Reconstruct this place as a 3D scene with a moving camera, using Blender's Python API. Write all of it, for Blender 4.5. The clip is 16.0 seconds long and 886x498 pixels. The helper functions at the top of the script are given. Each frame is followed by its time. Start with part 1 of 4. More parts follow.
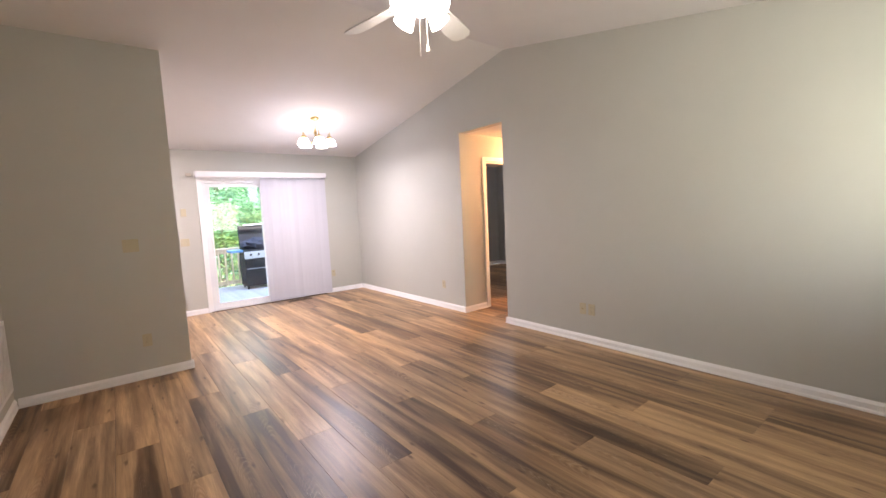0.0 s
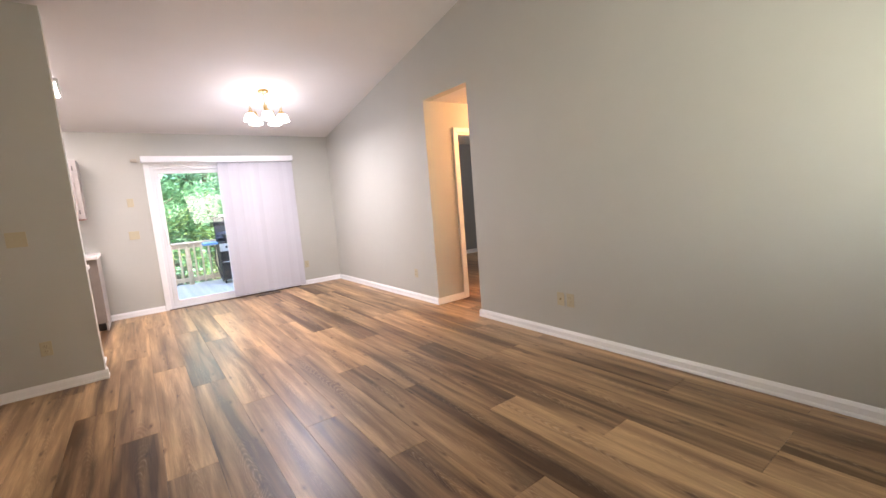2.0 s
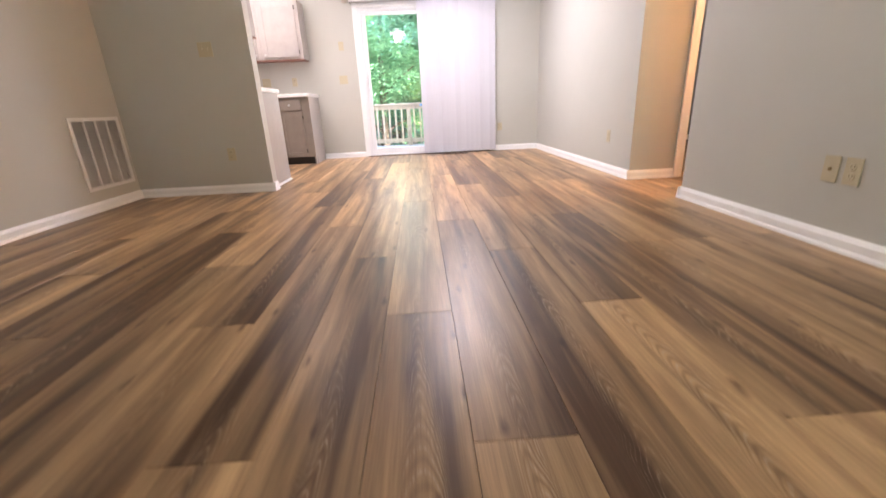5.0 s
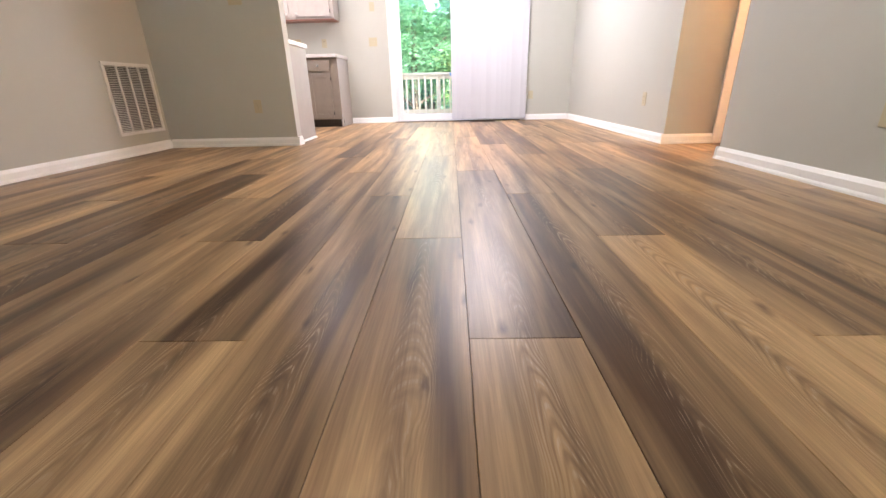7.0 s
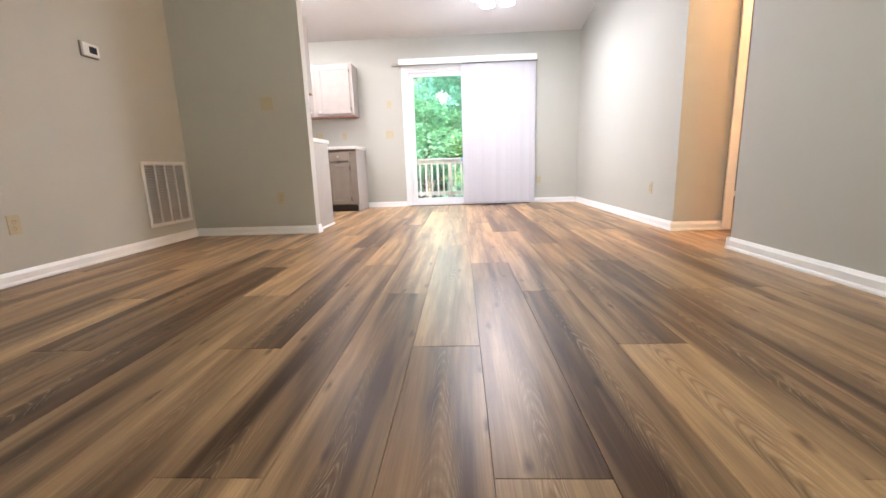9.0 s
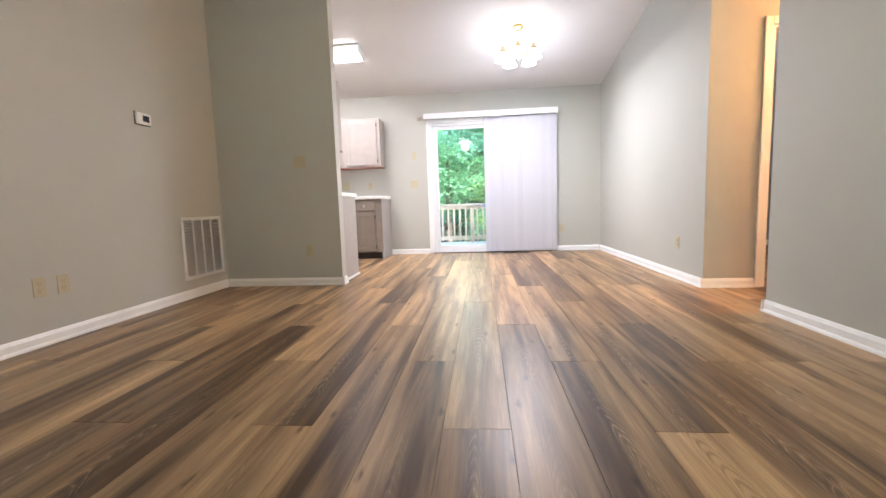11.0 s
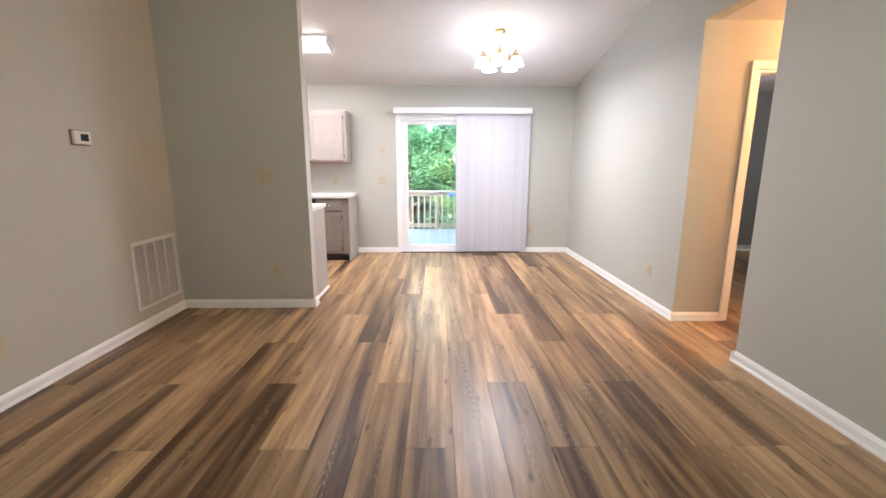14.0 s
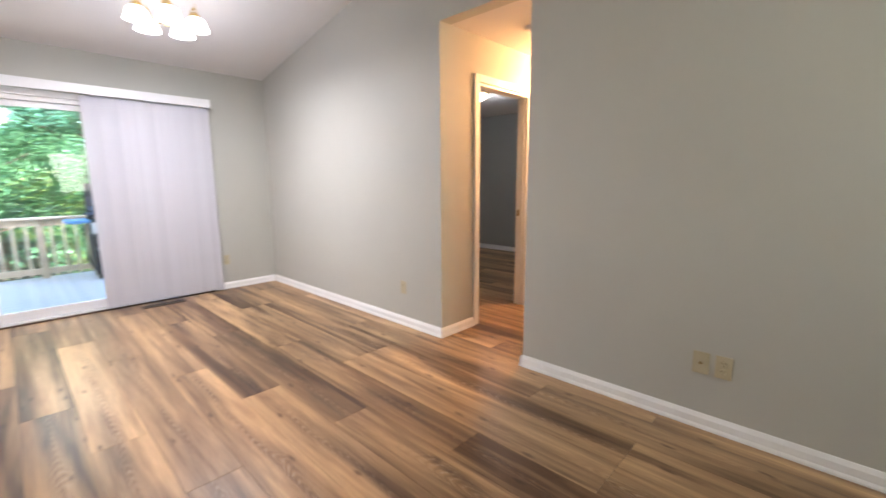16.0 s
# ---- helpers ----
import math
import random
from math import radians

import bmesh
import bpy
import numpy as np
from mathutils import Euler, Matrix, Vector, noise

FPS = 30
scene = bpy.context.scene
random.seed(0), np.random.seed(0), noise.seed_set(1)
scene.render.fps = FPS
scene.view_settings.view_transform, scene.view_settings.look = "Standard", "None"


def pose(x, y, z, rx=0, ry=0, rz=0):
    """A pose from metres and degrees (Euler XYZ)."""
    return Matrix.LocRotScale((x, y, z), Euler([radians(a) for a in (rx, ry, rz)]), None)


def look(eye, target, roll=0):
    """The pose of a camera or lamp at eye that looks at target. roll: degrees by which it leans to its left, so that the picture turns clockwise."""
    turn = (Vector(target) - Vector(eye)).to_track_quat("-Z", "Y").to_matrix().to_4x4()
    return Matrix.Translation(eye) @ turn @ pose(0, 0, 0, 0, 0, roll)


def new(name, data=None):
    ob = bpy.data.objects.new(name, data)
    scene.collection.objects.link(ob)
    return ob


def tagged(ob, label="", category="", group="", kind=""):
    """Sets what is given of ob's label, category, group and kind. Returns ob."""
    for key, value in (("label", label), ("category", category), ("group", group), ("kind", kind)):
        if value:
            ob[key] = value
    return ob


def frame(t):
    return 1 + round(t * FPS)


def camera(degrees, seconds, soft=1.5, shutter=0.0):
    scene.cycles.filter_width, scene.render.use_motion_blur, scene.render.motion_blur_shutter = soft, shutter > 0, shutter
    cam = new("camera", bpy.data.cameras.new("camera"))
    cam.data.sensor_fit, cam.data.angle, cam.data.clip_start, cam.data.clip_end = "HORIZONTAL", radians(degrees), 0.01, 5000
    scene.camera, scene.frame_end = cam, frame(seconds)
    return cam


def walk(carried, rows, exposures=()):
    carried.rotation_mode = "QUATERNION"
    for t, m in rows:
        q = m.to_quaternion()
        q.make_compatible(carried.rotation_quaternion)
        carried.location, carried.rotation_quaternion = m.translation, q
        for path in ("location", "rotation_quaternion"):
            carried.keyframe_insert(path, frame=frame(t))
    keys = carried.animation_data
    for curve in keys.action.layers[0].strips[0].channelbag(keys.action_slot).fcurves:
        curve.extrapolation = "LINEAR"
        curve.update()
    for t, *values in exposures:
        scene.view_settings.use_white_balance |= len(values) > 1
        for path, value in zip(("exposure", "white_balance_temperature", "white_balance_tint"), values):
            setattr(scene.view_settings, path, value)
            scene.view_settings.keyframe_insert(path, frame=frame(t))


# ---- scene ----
cam = camera(93.6, 16.0, shutter=0.3)
EXPOSURES = [
    (0, 4.06, 6780, 25),
    (2.5, 4.02, 6760, 22),
    (4.0, 4.06, 6760, 23),
    (5.0, 4.18, 6780, 23),
    (7.5, 4.42, 6580, 17),
    (9.0, 4.32, 6460, 15),
    (12.5, 4.12, 6300, 14),
    (13.5, 4.12, 6380, 15),
    (14.5, 3.98, 6480, 16),
    (16, 3.82, 6500, 16),
]
PATH = [
    (0, (0.385, 0.072, 1.405), (1.614, 1.639, 1.219), -2.7),
    (0.5, (0.548, 0.071, 1.339), (1.748, 1.658, 1.135), -3.6),
    (1, (0.722, 0.156, 1.289), (1.961, 1.713, 1.08), -4.2),
    (1.5, (0.977, 0.251, 1.302), (2.202, 1.817, 1.082), -4.8),
    (2, (1.219, 0.245, 1.279), (2.387, 1.85, 1.035), -4.6),
    (2.5, (1.455, 0.249, 1.221), (2.524, 1.916, 0.942), -3.7),
    (3, (1.653, 0.335, 1.213), (2.546, 2.098, 0.904), -2.7),
    (3.5, (1.864, 0.371, 1.173), (2.485, 2.236, 0.805), -1.9),
    (4, (1.995, 0.431, 1.114), (2.417, 2.336, 0.675), -1.7),
    (4.5, (2.106, 0.63, 0.991), (2.341, 2.543, 0.459), -1.6),
    (5, (2.241, 0.725, 0.681), (2.319, 2.615, 0.032), -2.7),
    (5.2, (2.284, 0.723, 0.554), (2.319, 2.605, -0.121), -2.9),
    (7.5, (2.286, 0.697, 0.476), (2.237, 2.561, -0.248), -1.3),
    (8, (2.283, 0.691, 0.513), (2.232, 2.595, -0.097), -1.3),
    (8.5, (2.271, 0.708, 0.558), (2.197, 2.648, 0.075), -1.7),
    (9, (2.266, 0.718, 0.598), (2.171, 2.678, 0.209), -1.9),
    (11.3, (2.232, 0.708, 0.759), (2.0, 2.685, 0.559), -2.0),
    (11.5, (2.231, 0.702, 0.765), (1.962, 2.673, 0.564), -2.1),
    (12, (2.202, 0.692, 0.761), (1.843, 2.648, 0.547), -2.2),
    (12.5, (2.169, 0.681, 0.774), (1.776, 2.625, 0.52), -2.1),
    (13, (2.147, 0.743, 0.868), (1.866, 2.689, 0.497), -1.4),
    (13.5, (2.072, 0.807, 1.181), (1.948, 2.767, 0.799), -0.6),
    (14, (2.005, 0.901, 1.298), (2.037, 2.863, 0.914), 0.1),
    (14.5, (1.941, 1.103, 1.301), (2.049, 3.07, 0.951), 0.3),
    (15, (1.808, 1.412, 1.261), (2.257, 3.332, 0.926), 0.5),
    (15.5, (1.722, 1.749, 1.243), (2.634, 3.495, 0.901), 0.3),
    (16, (1.719, 2.049, 1.252), (3.147, 3.413, 0.932), -0.4),
]
walk(cam, [(t, look(eye, target, roll)) for t, eye, target, roll in PATH], EXPOSURES)


# ---- light ----
world = bpy.data.worlds.new("sky")
scene.world = world
world.use_nodes = True
wn, wl = world.node_tree.nodes, world.node_tree.links
sky = wn.new("ShaderNodeTexSky")
sky.sky_type, sky.sun_disc = "NISHITA", False
sky.sun_elevation, sky.sun_rotation = radians(36), radians(166)
wn["Background"].inputs["Strength"].default_value = 0.15
wl.new(sky.outputs["Color"], wn["Background"].inputs["Color"])
sun = new("sun", bpy.data.lights.new("sun", "SUN"))
sun.data.energy, sun.data.angle, sun.data.color = 2.4, radians(0.5), (1.0, 0.95, 0.86)
sun.matrix_world = look((0, 0, 0), (-math.sin(radians(166)) * math.cos(radians(36)), -math.cos(radians(166)) * math.cos(radians(36)), -math.sin(radians(36))))


def area(name, eye, target, w, h, power, colour, spread=180):
    d = bpy.data.lights.new(name, "AREA")
    d.shape, d.size, d.size_y, d.energy, d.color = "RECTANGLE", w, h, power, colour
    d.spread = radians(spread)
    ob = new(name, d)
    ob.matrix_world = look(eye, target)
    return ob


def bulb(name, at, power, colour, radius=0.06):
    d = bpy.data.lights.new(name, "POINT")
    d.energy, d.color, d.shadow_soft_size = power, colour, radius
    ob = new(name, d)
    ob.location = at
    return ob


area("front_window_daylight", (3.1, -0.60, 1.52), (3.9, 1.5, 2.5), 1.1, 0.95, 1.3, (0.91, 1.0, 0.82), 130)
bulb("chandelier_light", (2.70, 5.77, 1.93), 1.38, (0.66, 0.78, 1.0), 0.2)
area("chandelier_downlight", (2.70, 5.77, 2.33), (2.70, 5.78, 0), 0.55, 0.55, 3.2, (0.96, 0.95, 0.98))
area("patio_door_daylight", (1.93, 7.302, 1.32), (1.93, 2.0, 1.2), 0.70, 1.20, 0.5, (0.95, 1.0, 0.92))
# added fill that brightens the open door leaf; its true source is unknown
bulb("side_room_fill", (-1.35, 1.35, 2.28), 1.8, (1.0, 0.97, 0.80), 0.10)
bulb("fan_light", (1.82, 2.0, 2.37), 0.86, (0.96, 0.97, 0.84), 0.10)
area("kitchen_light", (0.18, 6.00, 2.575), (0.18, 6.00, 0), 1.0, 0.2, 3.0, (1.0, 0.95, 0.95))
# added fill to lift the bedroom; no lamp is known there
bulb("bedroom_fill", (6.2, 5.68, 2.20), 1.1, (0.92, 0.97, 1.0), 0.10)
bulb("hall_light", (5.62, 3.90, 2.22), 8.0, (1.0, 0.51, 0.21), 0.10)

# ---- materials ----


def material(name, rough=0.6, metal=0.0):
    m = bpy.data.materials.new(name)
    m.use_nodes = True
    n, l = m.node_tree.nodes, m.node_tree.links
    b = n["Principled BSDF"]
    b.inputs["Roughness"].default_value, b.inputs["Metallic"].default_value = rough, metal
    return m, n, l, b


def mixer(n, l, a, b, fac, kind="MIX"):
    """A colour mix; a, b, fac: sockets or values."""
    x = n.new("ShaderNodeMix")
    x.data_type, x.blend_type = "RGBA", kind
    for i, v in ((0, fac), (6, a), (7, b)):
        if hasattr(v, "links"):
            l.new(v, x.inputs[i])
        elif isinstance(v, (int, float)):
            x.inputs[i].default_value = v
        else:
            x.inputs[i].default_value = (*v, 1)
    return x.outputs[2]


def noisy(n, l, vec, scale, detail=3, rough=0.5, dist=0.0):
    x = n.new("ShaderNodeTexNoise")
    x.inputs["Scale"].default_value, x.inputs["Detail"].default_value = scale, detail
    x.inputs["Roughness"].default_value, x.inputs["Distortion"].default_value = rough, dist
    if vec:
        l.new(vec, x.inputs["Vector"])
    return x.outputs["Fac"]


def ramp(n, l, fac, lo, hi, a=(0, 0, 0), b=(1, 1, 1)):
    r = n.new("ShaderNodeValToRGB")
    r.color_ramp.elements[0].position, r.color_ramp.elements[1].position = lo, hi
    r.color_ramp.elements[0].color, r.color_ramp.elements[1].color = (*a, 1), (*b, 1)
    l.new(fac, r.inputs["Fac"])
    return r.outputs["Color"]


def bump(n, l, b, height, strength, distance):
    x = n.new("ShaderNodeBump")
    x.inputs["Strength"].default_value, x.inputs["Distance"].default_value = strength, distance
    l.new(height, x.inputs["Height"])
    l.new(x.outputs["Normal"], b.inputs["Normal"])


def surface(name, colour, rough=0.6, metal=0.0, vary=0.06, scale=3.0, grain=220.0, relief=0.15, depth=0.001):
    """Paint, plastic or metal: cloudy variation, fine grain and a little relief."""
    m, n, l, b = material(name, rough, metal)
    tc = n.new("ShaderNodeTexCoord").outputs["Object"]
    cloud = noisy(n, l, tc, scale, 4, 0.6)
    fine = noisy(n, l, tc, grain, 2)
    dark = tuple(c * (1 - vary) for c in colour)
    light = tuple(min(1, c * (1 + vary)) for c in colour)
    col = mixer(n, l, dark, light, ramp(n, l, cloud, 0.3, 0.7))
    l.new(col, b.inputs["Base Color"])
    r = n.new("ShaderNodeMapRange")
    r.inputs["To Min"].default_value, r.inputs["To Max"].default_value = max(0.02, rough - 0.06), min(1, rough + 0.06)
    l.new(cloud, r.inputs["Value"])
    l.new(r.outputs["Result"], b.inputs["Roughness"])
    bump(n, l, b, fine, relief, depth)
    return m


WALL = surface("greige_wall_paint", (0.488, 0.487, 0.446), 0.62, vary=0.025, scale=1.3, grain=160, relief=0.25)
CEIL = surface("white_ceiling_paint", (0.70, 0.68, 0.67), 0.8, vary=0.03, scale=1.0, grain=120, relief=0.5, depth=0.002)
TRIM = surface("white_trim_paint", (0.86, 0.86, 0.86), 0.32, vary=0.03, scale=6)
DOORPAINT = surface("white_door_paint", (0.76, 0.77, 0.74), 0.35, vary=0.03, scale=5)
VINYL = surface("white_vinyl", (0.80, 0.81, 0.83), 0.35, vary=0.02)
def blind_material():
    m, n, l, b = material("pale_blind_vinyl", 0.5)
    tc = n.new("ShaderNodeTexCoord").outputs["Object"]
    c = mixer(n, l, (0.60, 0.60, 0.66), (0.64, 0.64, 0.70), n.new("ShaderNodeObjectInfo").outputs["Random"])
    c = mixer(n, l, c, mixer(n, l, (0.93, 0.93, 0.94), (1, 1, 1), noisy(n, l, tc, 4, 4)), 1.0, "MULTIPLY")
    l.new(c, b.inputs["Base Color"])
    bump(n, l, b, noisy(n, l, tc, 140), 0.2, 0.001)
    tr = n.new("ShaderNodeBsdfTranslucent")
    l.new(c, tr.inputs["Color"])
    mx = n.new("ShaderNodeMixShader")
    mx.inputs[0].default_value = 0.10
    l.new(b.outputs[0], mx.inputs[1])
    l.new(tr.outputs[0], mx.inputs[2])
    l.new(mx.outputs[0], n["Material Output"].inputs["Surface"])
    return m


BLIND = blind_material()
TAUPE = surface("taupe_cabinet_paint", (0.25, 0.208, 0.175), 0.45, vary=0.08, scale=8)
CABINET = surface("greige_cabinet_paint", (0.38, 0.34, 0.315), 0.45, vary=0.06, scale=8)
CABWOOD = surface("reddish_cabinet_wood", (0.22, 0.09, 0.06), 0.5, vary=0.25, scale=14)
TOEKICK = surface("dark_toe_kick", (0.05, 0.042, 0.04), 0.6, vary=0.2)
IVORY = surface("ivory_plastic", (0.50, 0.44, 0.30), 0.4, vary=0.03)
DARKPLATE = surface("grey_plastic", (0.16, 0.16, 0.16), 0.5)
BEIGE = surface("beige_plastic", (0.48, 0.43, 0.36), 0.5, vary=0.03)
IVORY_DARK = surface("ivory_plastic_slot", (0.10, 0.08, 0.05), 0.5)
WHITEPL = surface("white_plastic", (0.78, 0.78, 0.77), 0.4, vary=0.02)
SCREEN = surface("dark_display", (0.03, 0.035, 0.05), 0.2)
GRILLE = surface("white_enamel_metal", (0.72, 0.72, 0.71), 0.4, vary=0.04)
DUCT = surface("dark_duct", (0.05, 0.048, 0.045), 0.8)
BRASS = surface("antique_brass", (0.36, 0.25, 0.11), 0.35, 1.0, vary=0.25, scale=30)
GOLD = surface("polished_brass", (0.80, 0.58, 0.25), 0.22, 1.0, vary=0.08)
STEEL = surface("brushed_steel", (0.6, 0.6, 0.6), 0.32, 1.0, vary=0.08)
BRONZE = surface("brown_vent_metal", (0.10, 0.065, 0.04), 0.45, 0.6, vary=0.2)
GRAPHITE = surface("black_enamel", (0.008, 0.008, 0.009), 0.6, vary=0.25)
COVER = surface("blue_black_cover_cloth", (0.018, 0.022, 0.036), 0.6, vary=0.3, scale=12)
BLUESHELF = surface("blue_shelf_metal", (0.14, 0.30, 0.52), 0.35, vary=0.1)
PALEMETAL = surface("pale_panel_metal", (0.65, 0.66, 0.68), 0.3, 0.6, vary=0.08)
FANWHITE = surface("white_fan_enamel", (0.74, 0.72, 0.69), 0.4, vary=0.03)
SUBFLOOR = surface("dark_joint", (0.045, 0.035, 0.028), 0.9)
DECKWOOD = surface("weathered_deck_boards", (0.44, 0.42, 0.38), 0.8, vary=0.2, scale=9, grain=60, relief=0.4)
RAILWOOD = surface("tan_rail_wood", (0.60, 0.48, 0.34), 0.75, vary=0.2, scale=9, grain=60, relief=0.4)
EXTERIOR = surface("pale_siding", (0.55, 0.55, 0.52), 0.7)
BARK = surface("brown_bark", (0.10, 0.075, 0.055), 0.9, vary=0.45, scale=9, grain=30, relief=1.0, depth=0.02)
SOIL = surface("leaf_litter_ground", (0.09, 0.085, 0.045), 0.95, vary=0.5, scale=0.8, grain=14, relief=1.0, depth=0.05)
# wall colour darkened to stand for the dimness of the unlit rooms
UNLIT_WALL = surface("shade_darkened_wall", (0.33, 0.34, 0.33), 0.65, vary=0.03, scale=1.2)


def counter_material():
    m, n, l, b = material("white_marbled_laminate", 0.28)
    tc = n.new("ShaderNodeTexCoord").outputs["Object"]
    veins = ramp(n, l, noisy(n, l, tc, 7, 8, 0.6, 2.2), 0.47, 0.53)
    base = mixer(n, l, (0.80, 0.77, 0.75), (0.66, 0.60, 0.57), veins)
    l.new(mixer(n, l, base, (0.84, 0.82, 0.81), noisy(n, l, tc, 3)), b.inputs["Base Color"])
    return m


COUNTER = counter_material()


def glass_material(name, tint, rough=0.0):
    m, n, l, b = material(name, rough)
    b.inputs["Base Color"].default_value, b.inputs["IOR"].default_value = (*tint, 1), 1.45
    b.inputs["Transmission Weight"].default_value = 1.0
    return m


GLASS = glass_material("clear_glass", (0.97, 1.0, 0.98))


def glow_material(name, colour, strength):
    m, n, l, b = material(name, 0.35)
    b.inputs["Base Color"].default_value = (0.85, 0.85, 0.85, 1)
    b.inputs["Emission Color"].default_value, b.inputs["Emission Strength"].default_value = (*colour, 1), strength
    return m


SHADE_COOL = glow_material("lit_frosted_glass", (1.0, 0.97, 0.95), 0.7)
SHADE_WARM = glow_material("lit_white_glass", (1.0, 0.95, 0.88), 0.9)
TUBE = glow_material("lit_diffuser", (1.0, 0.96, 0.93), 0.7)
HALLGLOW = glow_material("lit_dome", (1.0, 0.82, 0.55), 0.7)


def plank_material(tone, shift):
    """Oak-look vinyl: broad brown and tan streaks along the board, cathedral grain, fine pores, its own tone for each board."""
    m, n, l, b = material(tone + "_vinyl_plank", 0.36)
    info = n.new("ShaderNodeObjectInfo").outputs["Random"]
    tc = n.new("ShaderNodeTexCoord").outputs["Object"]
    off = n.new("ShaderNodeCombineXYZ")
    for i, k in enumerate((37.0, 91.0, 53.0)):
        mu = n.new("ShaderNodeMath")
        mu.operation = "MULTIPLY"
        mu.inputs[1].default_value = k
        l.new(info, mu.inputs[0])
        l.new(mu.outputs[0], off.inputs[i])
    add = n.new("ShaderNodeVectorMath")
    l.new(tc, add.inputs[0])
    l.new(off.outputs[0], add.inputs[1])

    def stretched(sx, sy):
        mp = n.new("ShaderNodeMapping")
        mp.inputs["Scale"].default_value = (sx, sy, 1)
        l.new(add.outputs[0], mp.inputs["Vector"])
        return mp.outputs[0]

    broad = noisy(n, l, stretched(6.5, 0.5), 1.0, 3, 0.5, 0.6)
    bands = noisy(n, l, stretched(15.0, 0.7), 1.0, 2, 0.5, 0.7)
    streak = noisy(n, l, stretched(13.0, 0.8), 1.0, 4, 0.55, 0.9)
    pore = noisy(n, l, stretched(260.0, 7.0), 1.0, 3, 0.6)
    # nested arches: parabolas along the heart of each board, bent round its knots
    arch = n.new("ShaderNodeCombineXYZ")
    sep = n.new("ShaderNodeSeparateXYZ")
    l.new(tc, sep.inputs[0])
    sway = n.new("ShaderNodeMath")
    sway.operation, sway.inputs[1].default_value = "MULTIPLY_ADD", 0.10
    l.new(noisy(n, l, stretched(5.0, 1.6), 1.0, 3), sway.inputs[0])
    l.new(sep.outputs[0], sway.inputs[2])
    knot = n.new("ShaderNodeTexVoronoi")
    knot.voronoi_dimensions = "2D"
    knot.inputs["Scale"].default_value = 1.0
    blur = n.new("ShaderNodeVectorMath")
    blur.operation = "MULTIPLY_ADD"
    blur.inputs[1].default_value = (0.09, 0.09, 0.09)
    l.new(noisy(n, l, stretched(60.0, 16.0), 1.0, 3), blur.inputs[0])
    l.new(stretched(5.0, 1.5), blur.inputs[2])
    l.new(blur.outputs[0], knot.inputs["Vector"])
    bend = n.new("ShaderNodeMath")
    bend.operation, bend.inputs[1].default_value = "MULTIPLY_ADD", 0.035
    l.new(ramp(n, l, knot.outputs["Distance"], 0.0, 0.34), bend.inputs[0])
    l.new(sway.outputs[0], bend.inputs[2])

    def calc(op, a, b):
        k = n.new("ShaderNodeMath")
        k.operation = op
        for socket, v in zip(k.inputs, (a, b)):
            if isinstance(v, (int, float)):
                socket.default_value = v
            else:
                l.new(v, socket)
        return k.outputs[0]

    side = calc("SUBTRACT", bend.outputs[0], 0.082)
    phase = calc("ADD", calc("MULTIPLY", sep.outputs[1], 5.0), calc("MULTIPLY", calc("POWER", calc("ABSOLUTE", side, 0), 2.0), 950.0))
    l.new(calc("ADD", phase, calc("MULTIPLY", info, 40.0)), arch.inputs[0])
    heart = ramp(n, l, calc("ABSOLUTE", side, 0), 0.022, 0.058, (1, 1, 1), (0, 0, 0))
    wav = n.new("ShaderNodeTexWave")
    wav.wave_type, wav.bands_direction = "BANDS", "X"
    wav.inputs["Scale"].default_value, wav.inputs["Distortion"].default_value = 1.0, 1.6
    wav.inputs["Detail"].default_value, wav.inputs["Detail Scale"].default_value = 2.0, 2.5
    l.new(arch.outputs[0], wav.inputs["Vector"])
    patch = mixer(n, l, heart, ramp(n, l, noisy(n, l, stretched(4.0, 1.2), 1.0, 2), 0.42, 0.62), 1.0, "MULTIPLY")
    fine = noisy(n, l, stretched(95.0, 3.2), 1.0, 4, 0.65, 0.6)
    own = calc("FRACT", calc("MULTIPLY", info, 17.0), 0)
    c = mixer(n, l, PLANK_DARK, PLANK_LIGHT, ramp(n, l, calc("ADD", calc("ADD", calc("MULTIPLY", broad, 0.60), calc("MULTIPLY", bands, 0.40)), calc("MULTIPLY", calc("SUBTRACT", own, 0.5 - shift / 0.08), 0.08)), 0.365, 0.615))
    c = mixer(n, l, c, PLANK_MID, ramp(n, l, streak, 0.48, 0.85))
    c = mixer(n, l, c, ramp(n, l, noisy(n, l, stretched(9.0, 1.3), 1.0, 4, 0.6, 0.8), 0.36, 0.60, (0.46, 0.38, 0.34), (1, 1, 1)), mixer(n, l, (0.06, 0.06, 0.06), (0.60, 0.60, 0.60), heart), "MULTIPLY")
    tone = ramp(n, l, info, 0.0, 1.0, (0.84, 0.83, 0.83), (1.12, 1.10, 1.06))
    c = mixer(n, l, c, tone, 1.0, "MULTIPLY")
    rings = ramp(n, l, wav.outputs["Fac"], 0.0, 0.45, (0.60, 0.56, 0.52), (1, 1, 1))
    c = mixer(n, l, c, mixer(n, l, (1, 1, 1), rings, patch), 0.75, "MULTIPLY")
    pale = ramp(n, l, wav.outputs["Fac"], 0.82, 0.98)
    limed = mixer(n, l, pale, ramp(n, l, pore, 0.40, 0.62), 1.0, "MULTIPLY")
    c = mixer(n, l, c, (0.52, 0.42, 0.32), mixer(n, l, (0, 0, 0), limed, mixer(n, l, (0, 0, 0), (0.55, 0.55, 0.55), patch)))
    c = mixer(n, l, c, ramp(n, l, fine, 0.32, 0.66, (0.78, 0.75, 0.73), (1.14, 1.14, 1.13)), 0.60, "MULTIPLY")
